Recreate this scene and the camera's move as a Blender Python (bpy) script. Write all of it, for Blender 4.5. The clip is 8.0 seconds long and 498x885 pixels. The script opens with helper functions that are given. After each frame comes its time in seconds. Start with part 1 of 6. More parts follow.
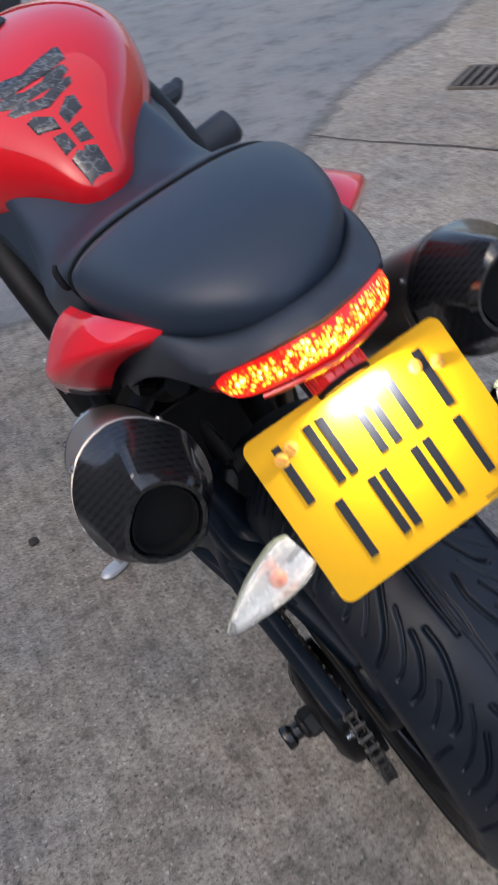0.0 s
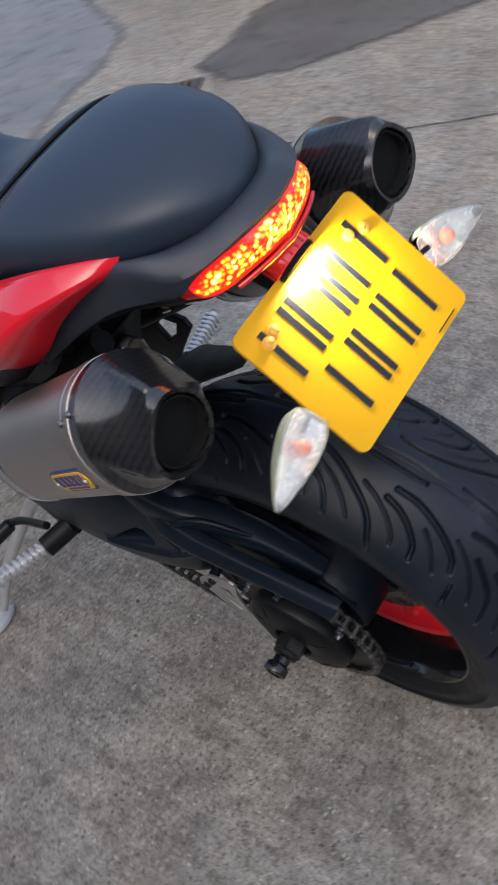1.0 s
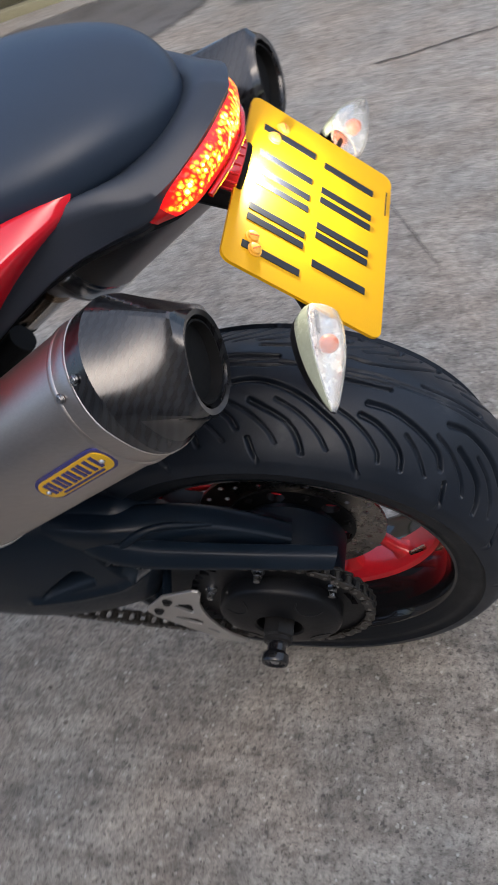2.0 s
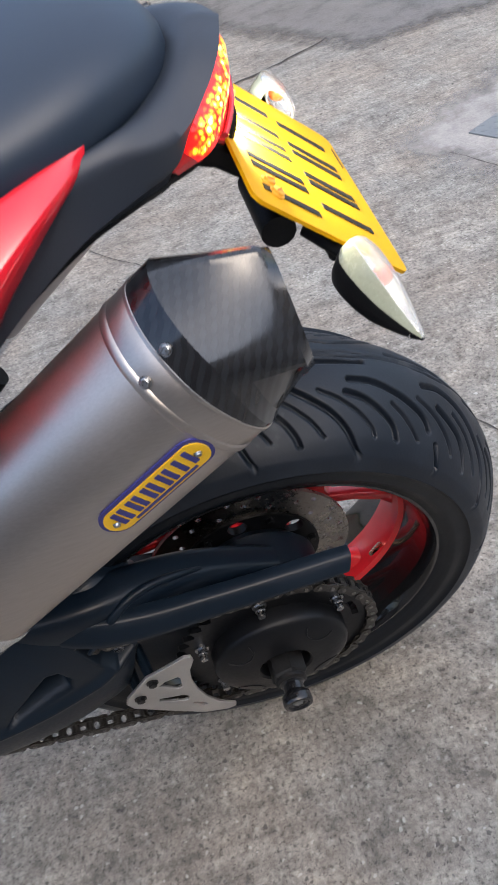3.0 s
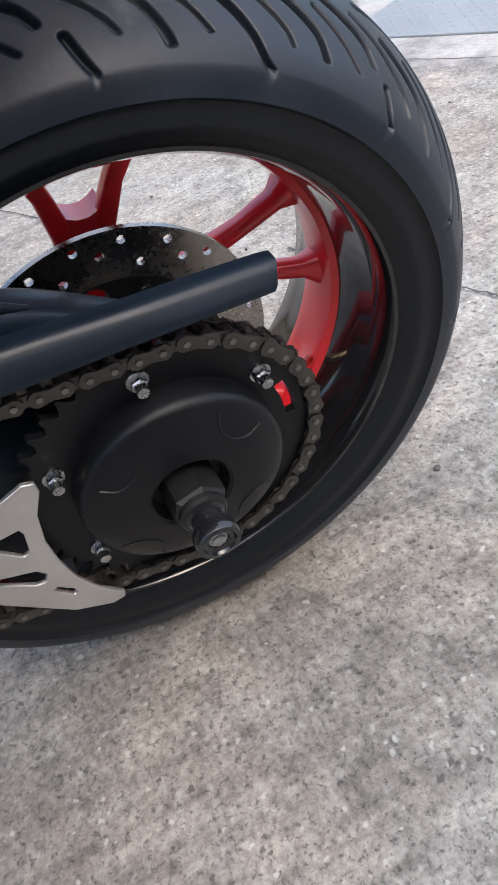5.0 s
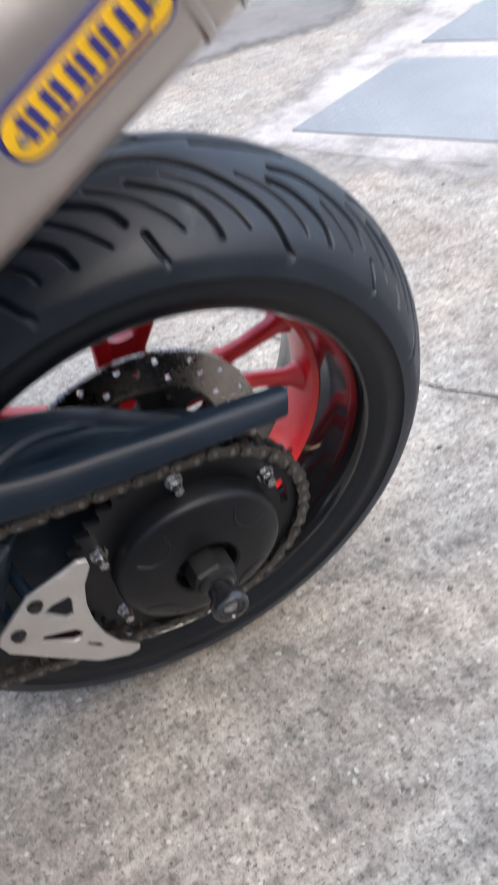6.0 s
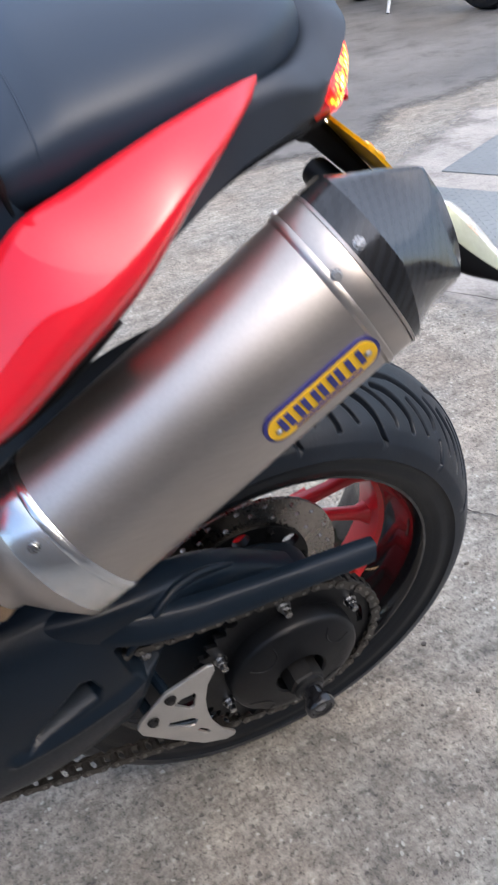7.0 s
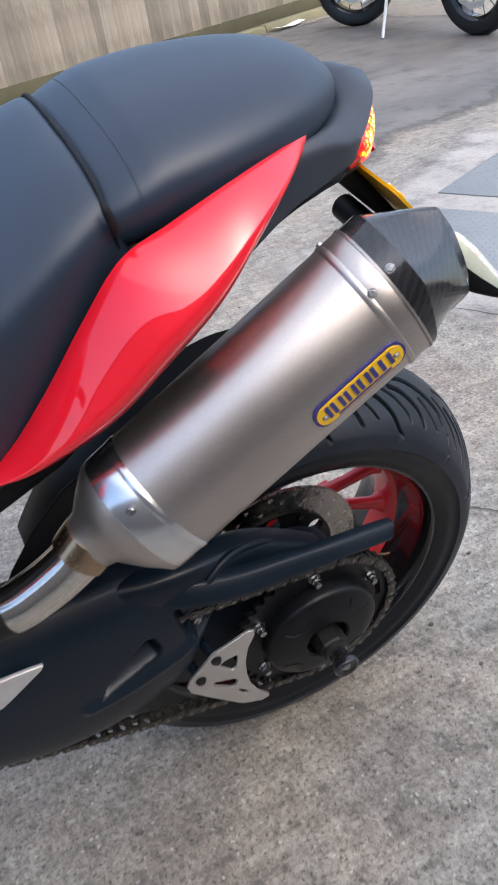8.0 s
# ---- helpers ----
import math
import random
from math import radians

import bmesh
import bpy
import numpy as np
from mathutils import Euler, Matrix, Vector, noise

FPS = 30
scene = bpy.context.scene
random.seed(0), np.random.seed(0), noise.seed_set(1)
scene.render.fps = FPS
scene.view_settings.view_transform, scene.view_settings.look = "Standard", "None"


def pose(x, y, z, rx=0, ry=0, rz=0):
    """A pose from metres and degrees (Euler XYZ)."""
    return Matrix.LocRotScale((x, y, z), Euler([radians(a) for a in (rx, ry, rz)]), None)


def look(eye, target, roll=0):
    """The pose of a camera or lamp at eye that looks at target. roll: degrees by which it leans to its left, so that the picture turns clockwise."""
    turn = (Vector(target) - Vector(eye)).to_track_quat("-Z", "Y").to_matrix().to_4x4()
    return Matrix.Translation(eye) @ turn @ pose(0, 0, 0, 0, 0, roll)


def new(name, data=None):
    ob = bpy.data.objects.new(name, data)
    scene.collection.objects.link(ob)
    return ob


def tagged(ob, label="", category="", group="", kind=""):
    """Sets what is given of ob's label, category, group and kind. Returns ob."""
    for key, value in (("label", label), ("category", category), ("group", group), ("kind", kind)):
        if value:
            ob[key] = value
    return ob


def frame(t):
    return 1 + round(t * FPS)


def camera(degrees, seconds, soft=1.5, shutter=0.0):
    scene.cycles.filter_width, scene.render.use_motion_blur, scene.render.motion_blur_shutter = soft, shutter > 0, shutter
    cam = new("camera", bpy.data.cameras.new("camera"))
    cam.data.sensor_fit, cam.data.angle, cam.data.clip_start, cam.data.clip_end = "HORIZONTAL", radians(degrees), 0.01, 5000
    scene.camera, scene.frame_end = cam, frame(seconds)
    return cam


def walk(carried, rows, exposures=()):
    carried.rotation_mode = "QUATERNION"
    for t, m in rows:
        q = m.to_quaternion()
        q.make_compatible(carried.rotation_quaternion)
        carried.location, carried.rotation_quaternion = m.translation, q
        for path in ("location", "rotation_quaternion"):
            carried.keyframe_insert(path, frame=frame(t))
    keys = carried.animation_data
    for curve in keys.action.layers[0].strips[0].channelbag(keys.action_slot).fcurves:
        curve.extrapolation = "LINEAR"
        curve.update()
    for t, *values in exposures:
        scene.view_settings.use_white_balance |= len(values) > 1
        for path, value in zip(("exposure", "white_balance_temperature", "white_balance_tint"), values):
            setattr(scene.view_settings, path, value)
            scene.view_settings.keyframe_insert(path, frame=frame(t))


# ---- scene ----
cam = camera(32.04, 8.0, shutter=0.5)
PATH = [
    (0, (-0.4304, -0.6265, 1.2140), (-0.1711, 0.1289, 0.6123), -12.93),
    (0.3, (-0.4937, -0.6518, 1.2038), (-0.1676, 0.0722, 0.5959), -14.18),
    (0.5, (-0.5457, -0.6547, 1.2044), (-0.1636, 0.0360, 0.5904), -14.93),
    (0.7, (-0.5784, -0.6422, 1.1977), (-0.1568, 0.0181, 0.5761), -16.45),
    (1, (-0.6620, -0.5746, 1.1772), (-0.1563, 0.0279, 0.5598), -17.60),
    (1.2, (-0.7074, -0.5132, 1.1607), (-0.1560, 0.0455, 0.5411), -19.73),
    (1.5, (-0.7669, -0.4599, 1.1470), (-0.1441, 0.0289, 0.5362), -20.86),
    (1.7, (-0.7949, -0.4285, 1.1263), (-0.1459, 0.0145, 0.5078), -21.15),
    (2.8, (-0.8026, -0.0932, 1.0625), (-0.0281, -0.0398, 0.4323), -22.46),
    (3, (-0.7930, -0.0668, 1.0437), (-0.0158, -0.0460, 0.4152), -21.59),
    (3.2, (-0.7721, -0.0466, 1.0065), (0.0038, -0.0547, 0.3757), -20.03),
    (3.5, (-0.7560, -0.0168, 0.9219), (0.0053, -0.0985, 0.2786), -18.83),
    (3.7, (-0.7554, -0.0264, 0.9011), (-0.0425, -0.0644, 0.2009), -19.14),
    (4, (-0.7120, 0.0089, 0.7757), (0.0414, -0.0894, 0.1256), -20.79),
    (4.5, (-0.6721, 0.0043, 0.6585), (0.1081, -0.0965, 0.0411), -21.94),
    (4.7, (-0.6694, 0.0079, 0.6383), (0.1139, -0.0991, 0.0259), -22.05),
    (5.8, (-0.7230, 0.0732, 0.7317), (0.0457, -0.1148, 0.1203), -16.96),
    (6, (-0.7433, 0.0851, 0.7833), (0.0261, -0.1316, 0.1825), -15.51),
    (6.2, (-0.7542, 0.1073, 0.8451), (0.0181, -0.1363, 0.2584), -13.77),
    (6.5, (-0.7878, 0.1397, 0.8937), (-0.0012, -0.1195, 0.3333), -11.87),
    (7, (-0.8212, 0.2024, 0.9899), (-0.0248, -0.0537, 0.4419), -11.37),
    (7.2, (-0.8255, 0.2091, 1.0170), (-0.0268, -0.0435, 0.4708), -11.51),
    (7.5, (-0.8633, 0.2314, 1.0423), (-0.0602, -0.0258, 0.5048), -11.74),
    (8, (-0.9252, 0.2889, 1.0538), (-0.1232, 0.0212, 0.5198), -11.36),
]
EXPOSURES = [(0.0, 0.66, 6500, 12), (1.0, 0.63, 6500, 11), (1.7, 0.69, 6500, 11), (2.8, 1.08, 6500, 10), (4.0, 1.52, 6500, 10), (4.7, 1.60, 6500, 10), (5.8, 1.95, 6500, 10), (6.1, 1.82, 6500, 10), (6.6, 1.52, 6500, 10), (8.0, 1.36, 6500, 10)]
walk(cam, [(t, look(eye, target, roll)) for t, eye, target, roll in PATH], EXPOSURES)

# ---------- light and sky ----------
world = bpy.data.worlds.new("sky")
scene.world = world
world.use_nodes = True
wn = world.node_tree
sky = wn.nodes.new("ShaderNodeTexSky")
sky.sky_type, sky.sun_disc = "NISHITA", False
sky.sun_elevation, sky.sun_rotation = radians(45), radians(250)
sky.air_density, sky.dust_density, sky.ozone_density = 1.0, 3.0, 2.0
wn.links.new(sky.outputs[0], wn.nodes["Background"].inputs[0])
wn.nodes["Background"].inputs[1].default_value = 0.15
sun_data = bpy.data.lights.new("sun", "SUN")
sun_data.energy, sun_data.angle, sun_data.color = 0.62, radians(115), (1.0, 0.98, 0.95)
sun_lamp = new("sun", sun_data)
sun_lamp.matrix_world = look((0.2, -1.1, 3.9), (0, 0, 0))

# ---------- materials ----------


def shader(name, colour, rough=0.5, metal=0.0, coat=0.0, sheen=0.0):
    m = bpy.data.materials.new(name)
    m.use_nodes = True
    b = m.node_tree.nodes["Principled BSDF"]
    b.inputs["Base Color"].default_value = (*colour, 1)
    b.inputs["Roughness"].default_value = rough
    b.inputs["Metallic"].default_value = metal
    b.inputs["Coat Weight"].default_value = coat
    b.inputs["Coat Roughness"].default_value = 0.03
    return m, m.node_tree, b


def add(nt, kind, **values):
    n = nt.nodes.new(kind)
    for key, value in values.items():
        n.inputs[key].default_value = value
    return n


def coords(nt, scale=(1, 1, 1), turn=(0, 0, 0)):
    t = nt.nodes.new("ShaderNodeTexCoord")
    m = nt.nodes.new("ShaderNodeMapping")
    m.inputs["Scale"].default_value = scale
    m.inputs["Rotation"].default_value = turn
    nt.links.new(t.outputs["Object"], m.inputs[0])
    return m.outputs[0]


def noise_of(nt, vec, scale, detail=4.0, rough=0.55):
    n = add(nt, "ShaderNodeTexNoise", Scale=scale, Detail=detail, Roughness=rough)
    nt.links.new(vec, n.inputs["Vector"])
    return n.outputs[0]


def add_noise(nt, vec, scale):
    n = add(nt, "ShaderNodeTexNoise", Scale=scale, Detail=2.0)
    nt.links.new(vec, n.inputs["Vector"])
    return n.outputs[1]


def ramp(nt, fac, stops):
    r = nt.nodes.new("ShaderNodeValToRGB")
    while len(r.color_ramp.elements) < len(stops):
        r.color_ramp.elements.new(0.5)
    for e, (p, c) in zip(r.color_ramp.elements, stops):
        e.position, e.color = p, (*c, 1) if len(c) == 3 else c
    nt.links.new(fac, r.inputs[0])
    return r.outputs[0]


def grey(v):
    return (v, v, v)


def mix(nt, fac, a, b, mode="MIX"):
    m = nt.nodes.new("ShaderNodeMixRGB")
    m.blend_type = mode
    for k, s in ((0, fac), (1, a), (2, b)):
        if isinstance(s, (int, float)):
            m.inputs[k].default_value = s
        elif isinstance(s, tuple):
            m.inputs[k].default_value = (*s, 1)
        else:
            nt.links.new(s, m.inputs[k])
    return m.outputs[0]


def bump(nt, bsdf, height, strength, distance):
    b = add(nt, "ShaderNodeBump", Strength=strength, Distance=distance)
    nt.links.new(height, b.inputs["Height"])
    nt.links.new(b.outputs[0], bsdf.inputs["Normal"])


def worn(name, colour, rough=0.5, metal=0.0, coat=0.0, fine=180.0, coarse=9.0, vary=0.25, relief=0.15, spread=0.12):
    """A surface with grain and broad unevenness in colour, gloss and relief."""
    m, nt, b = shader(name, colour, rough, metal, coat)
    v = coords(nt)
    big, small = noise_of(nt, v, coarse, 5), noise_of(nt, v, fine, 3)
    dark = tuple(c * (1 - vary) for c in colour)
    light = tuple(min(1, c * (1 + vary)) for c in colour)
    both = mix(nt, 0.4, big, small)
    nt.links.new(ramp(nt, both, [(0.3, dark), (0.7, light)]), b.inputs["Base Color"])
    nt.links.new(ramp(nt, both, [(0.3, grey(max(0.02, rough - spread))), (0.7, grey(min(1, rough + spread)))]), b.inputs["Roughness"])
    if max(colour) < 0.03:
        b.inputs["Specular IOR Level"].default_value = 0.22
    if relief:
        bump(nt, b, small, relief, 0.0006)
    return m


red_paint = worn("red_paint", (0.74, 0.007, 0.022), 0.5, 0.0, 1.0, 30, 6, 0.06, 0.0, 0.02)
tank_paint = worn("tank_paint", (0.66, 0.005, 0.013), 0.5, 0.0, 1.0, 30, 6, 0.06, 0.0, 0.02)
for paint in (red_paint, tank_paint):
    paint.node_tree.nodes["Principled BSDF"].inputs["Specular IOR Level"].default_value = 0.12
red_paint.node_tree.nodes["Principled BSDF"].inputs["Coat IOR"].default_value = 1.7
wheel_red = worn("wheel_red", (0.72, 0.014, 0.022), 0.35, 0.0, 0.5, 300, 20, 0.12, 0.05, 0.08)
vinyl = worn("seat_vinyl", (0.018, 0.030, 0.050), 0.44, 0.0, 0.0, 900, 7, 0.15, 0.12, 0.05)
tail_plastic = worn("tail_plastic", (0.026, 0.033, 0.046), 0.46, 0.0, 0.0, 700, 8, 0.12, 0.15, 0.05)
black_plastic = worn("black_plastic", (0.008, 0.0085, 0.0095), 0.5, 0.0, 0.0, 500, 15, 0.3, 0.25)
arm_black = worn("arm_paint", (0.0048, 0.0102, 0.0180), 0.40, 0.0, 0.1, 260, 12, 0.25, 0.1)
hub_black = worn("hub_black", (0.0055, 0.006, 0.0072), 0.40, 0.0, 0.0, 300, 25, 0.3, 0.15)
gloss_black = worn("gloss_black", (0.010, 0.010, 0.011), 0.14, 0.0, 0.6, 200, 30, 0.3, 0.0, 0.05)
clean_steel = shader("clean_steel", (0.80, 0.80, 0.80), 0.22, 1.0)[0]
bolt_steel = worn("bolt_steel", (0.40, 0.40, 0.40), 0.28, 1.0, 0.0, 600, 60, 0.35, 0.1)
fin_alloy = worn("brushed_alloy", (0.56, 0.55, 0.53), 0.42, 0.85, 0.0, 500, 30, 0.12, 0.1, 0.08)
chain_metal = worn("chain_metal", (0.088, 0.081, 0.073), 0.40, 0.85, 0.0, 700, 60, 0.45, 0.3)
pin_metal = worn("pin_metal", (0.20, 0.19, 0.175), 0.36, 0.9, 0.0, 600, 60, 0.35, 0.1)
nut_metal = worn("nut_metal", (0.030, 0.029, 0.028), 0.45, 0.7, 0.0, 500, 60, 0.4, 0.2)
chrome = worn("chrome_pipe", (0.74, 0.69, 0.62), 0.10, 1.0, 0.0, 300, 14, 0.2, 0.02, 0.08)
white_metal = worn("pale_alloy", (0.62, 0.62, 0.62), 0.4, 0.6, 0.0, 400, 30, 0.15, 0.1)
dark_cord = worn("cord", (0.010, 0.011, 0.013), 0.6, 0.0, 0.0, 900, 40, 0.3, 0.3)
matte_black = worn("matte_black", (0.006, 0.006, 0.006), 0.85, 0.0, 0.0, 300, 30, 0.4, 0.3)
plate_yellow = worn("plate_yellow", (0.66, 0.345, 0.0010), 0.5, 0.0, 0.0, 800, 12, 0.05, 0.05)
plate_yellow.node_tree.nodes["Principled BSDF"].inputs["Specular IOR Level"].default_value = 0.25
char_black = worn("plate_black", (0.012, 0.013, 0.018), 0.4, 0.0, 0.2, 500, 20, 0.2, 0.0)
badge_yellow = worn("badge_yellow", (0.80, 0.47, 0.010), 0.4, 0.0, 0.2, 600, 40, 0.1, 0.05)
badge_blue = worn("badge_blue", (0.030, 0.030, 0.17), 0.4, 0.0, 0.2, 600, 40, 0.15, 0.05)
screw_yellow = worn("screw_cap", (0.80, 0.42, 0.05), 0.35, 0.0, 0.1, 600, 40, 0.15, 0.05)
amber = worn("amber_bulb", (0.75, 0.16, 0.03), 0.3, 0.0, 0.3, 300, 60, 0.2, 0.0)
pad_black = worn("pad_gel", (0.02, 0.022, 0.026), 0.12, 0.0, 1.0, 120, 60, 0.6, 0.4)
pad_nodes = pad_black.node_tree
pad_base = pad_nodes.nodes["Principled BSDF"].inputs["Base Color"]
# Pale veins in the base colour imitate whitish highlights on the gel.
pad_glints = ramp(pad_nodes, noise_of(pad_nodes, coords(pad_nodes), 55, 3, 0.6), [(0.46, (0.014, 0.017, 0.021)), (0.495, (0.30, 0.32, 0.34)), (0.53, (0.014, 0.017, 0.021))])
pad_nodes.links.new(mix(pad_nodes, 0.45, pad_base.links[0].from_socket, pad_glints), pad_base)
lamp_pale = worn("lamp_pale", (0.42, 0.45, 0.33), 0.25, 0.0, 0.6, 400, 40, 0.12, 0.03)
# Brighter than the other red plastic: the drum's lit-through look is in the colour.
drum_red_lit = worn("drum_red_lit", (0.80, 0.022, 0.022), 0.18, 0.0, 0.8, 300, 40, 0.2, 0.1)
red_plastic = worn("red_reflector", (0.55, 0.010, 0.012), 0.15, 0.0, 0.8, 300, 40, 0.2, 0.1)
heat_dull = worn("pipe_brown", (0.115, 0.085, 0.065), 0.42, 0.9, 0.0, 300, 20, 0.3, 0.05)
heat_pale = worn("pipe_gold", (0.42, 0.30, 0.20), 0.22, 1.0, 0.0, 300, 20, 0.25, 0.03)


def brushed_titanium():
    m, nt, b = shader("brushed_titanium", (0.36, 0.33, 0.31), 0.34, 1.0)
    v = coords(nt, (14, 1.0, 14))
    streak = noise_of(nt, v, 60, 3)
    broad = noise_of(nt, coords(nt), 6, 4)
    nt.links.new(ramp(nt, mix(nt, 0.5, streak, broad), [(0.3, (0.49, 0.442, 0.402)), (0.7, (0.60, 0.55, 0.508))]), b.inputs["Base Color"])
    nt.links.new(ramp(nt, broad, [(0.3, grey(0.36)), (0.7, grey(0.43))]), b.inputs["Roughness"])
    bump(nt, b, streak, 0.04, 0.0003)
    return m


def carbon():
    m, nt, b = shader("carbon_weave", (0.02, 0.02, 0.022), 0.36, 0.0, 1.0)
    b.inputs["Coat IOR"].default_value = 1.64
    b.inputs["Coat Roughness"].default_value = 0.12
    b.inputs["Specular IOR Level"].default_value = 0.12
    v = coords(nt)
    lines = []
    for turn in (0.75, -0.82):
        w = add(nt, "ShaderNodeTexWave", Scale=55.0, Distortion=0.3, Detail=1.0)
        w.bands_direction = "DIAGONAL"
        t = nt.nodes.new("ShaderNodeMapping")
        t.inputs["Rotation"].default_value = (turn, turn, 0.3)
        nt.links.new(v, t.inputs[0])
        nt.links.new(t.outputs[0], w.inputs[0])
        lines.append(w.outputs[1])
    both = mix(nt, 0.35, lines[0], lines[1])
    nt.links.new(ramp(nt, both, [(0.25, (0.0072, 0.0072, 0.0082)), (0.75, (0.0140, 0.0150, 0.0172))]), b.inputs["Base Color"])
    nt.links.new(ramp(nt, both, [(0.25, grey(0.35)), (0.75, grey(0.33))]), b.inputs["Roughness"])
    return m


def rubber(name, plain, worn_grey, dusty, spec, rough):
    m, nt, b = shader(name, plain, 0.5)
    b.inputs["Specular IOR Level"].default_value = spec
    v = coords(nt)
    broad, fine = noise_of(nt, v, 16, 6, 0.65), noise_of(nt, v, 420, 3)
    dust = ramp(nt, broad, [(0.50, plain), (0.64, worn_grey), (0.76, dusty)])
    nt.links.new(mix(nt, 0.25, dust, ramp(nt, fine, [(0.3, plain), (0.7, worn_grey)])), b.inputs["Base Color"])
    nt.links.new(ramp(nt, broad, [(0.35, grey(rough - 0.1)), (0.7, grey(rough + 0.1))]), b.inputs["Roughness"])
    bump(nt, b, fine, 0.25, 0.0006)
    return m


def concrete():
    """Worn exposed-aggregate concrete: pale and dark grains in a grey-brown matrix, with stains."""
    m, nt, b = shader("worn_concrete", (0.25, 0.24, 0.22), 0.85)
    b.inputs["Specular IOR Level"].default_value = 0.55
    v = coords(nt)
    broad, mid = noise_of(nt, v, 0.7, 5, 0.6), noise_of(nt, v, 6, 5, 0.65)
    grain, fine = noise_of(nt, v, 115, 5, 0.72), noise_of(nt, v, 260, 2, 0.6)
    patches = noise_of(nt, v, 26, 5, 0.65)
    warp = mix(nt, 0.010, v, add_noise(nt, v, 110), "ADD")
    base = ramp(nt, mid, [(0.30, (0.215, 0.186, 0.158)), (0.5, (0.300, 0.268, 0.234)), (0.70, (0.375, 0.340, 0.300))])
    base = mix(nt, 1.0, base, ramp(nt, patches, [(0.30, (0.50, 0.48, 0.47)), (0.46, grey(0.95)), (0.70, (1.32, 1.31, 1.30))]), "MULTIPLY")
    stones = add(nt, "ShaderNodeTexVoronoi", Scale=88.0, Randomness=1.0)
    nt.links.new(warp, stones.inputs["Vector"])
    split = nt.nodes.new("ShaderNodeSeparateColor")
    nt.links.new(stones.outputs["Color"], split.inputs[0])
    kinds = ramp(nt, split.outputs[0], [(0.0, (0.11, 0.092, 0.078)), (0.12, (0.19, 0.165, 0.142)), (0.45, (0.29, 0.262, 0.232)), (0.80, (0.36, 0.33, 0.295)), (0.95, (0.50, 0.465, 0.42))])
    base = mix(nt, ramp(nt, stones.outputs["Distance"], [(0.12, grey(0.55)), (0.50, grey(0.0))]), base, kinds)
    base = mix(nt, 1.0, base, ramp(nt, grain, [(0.30, grey(0.42)), (0.43, grey(0.84)), (0.52, grey(1.03)), (0.70, grey(1.42))]), "MULTIPLY")
    base = mix(nt, 1.0, base, ramp(nt, fine, [(0.28, grey(0.82)), (0.5, grey(1.0)), (0.75, grey(1.14))]), "MULTIPLY")
    pits = ramp(nt, noise_of(nt, v, 150, 4, 0.7), [(0.55, grey(1.0)), (0.64, grey(0.42))])
    base = mix(nt, 1.0, base, pits, "MULTIPLY")
    chips = add(nt, "ShaderNodeTexVoronoi", Scale=130.0, Randomness=1.0)
    nt.links.new(warp, chips.inputs["Vector"])
    chip_kind = nt.nodes.new("ShaderNodeSeparateColor")
    nt.links.new(chips.outputs["Color"], chip_kind.inputs[0])
    core = ramp(nt, chips.outputs["Distance"], [(0.26, grey(1.0)), (0.42, grey(0.0))])
    pale = mix(nt, 1.0, ramp(nt, chip_kind.outputs[1], [(0.93, grey(0.0)), (0.95, grey(0.75))]), core, "MULTIPLY")
    base = mix(nt, pale, base, (0.56, 0.53, 0.49))
    dark = mix(nt, 1.0, ramp(nt, chip_kind.outputs[0], [(0.92, grey(0.0)), (0.95, grey(0.8))]), core, "MULTIPLY")
    base = mix(nt, dark, base, (0.085, 0.075, 0.068))
    # brush marks along y, dark spots and a warm drift in tone
    brush = noise_of(nt, coords(nt, (48, 8, 1)), 1.0, 4, 0.6)
    base = mix(nt, 1.0, base, ramp(nt, brush, [(0.32, grey(0.80)), (0.5, grey(1.0)), (0.68, grey(1.17))]), "MULTIPLY")
    spots = add(nt, "ShaderNodeTexVoronoi", Scale=42.0, Randomness=1.0)
    nt.links.new(warp, spots.inputs["Vector"])
    spot_kind = nt.nodes.new("ShaderNodeSeparateColor")
    nt.links.new(spots.outputs["Color"], spot_kind.inputs[0])
    spot = mix(nt, 1.0, ramp(nt, spot_kind.outputs[0], [(0.93, grey(0.0)), (0.97, grey(0.6))]), ramp(nt, spots.outputs["Distance"], [(0.20, grey(1.0)), (0.38, grey(0.0))]), "MULTIPLY")
    base = mix(nt, spot, base, (0.10, 0.085, 0.075))
    base = mix(nt, 1.0, base, ramp(nt, noise_of(nt, v, 3.5, 3, 0.6), [(0.36, (0.93, 0.985, 1.01)), (0.64, (1.02, 0.995, 0.955))]), "MULTIPLY")
    stain = ramp(nt, broad, [(0.30, (0.74, 0.725, 0.70)), (0.55, (1.0, 0.99, 0.96)), (0.8, (1.1, 1.09, 1.055))])
    nt.links.new(mix(nt, 1.0, base, stain, "MULTIPLY"), b.inputs["Base Color"])
    nt.links.new(ramp(nt, mid, [(0.3, grey(0.55)), (0.7, grey(0.75))]), b.inputs["Roughness"])
    bump(nt, b, mix(nt, 0.35, grain, fine), 0.6, 0.004)
    return m


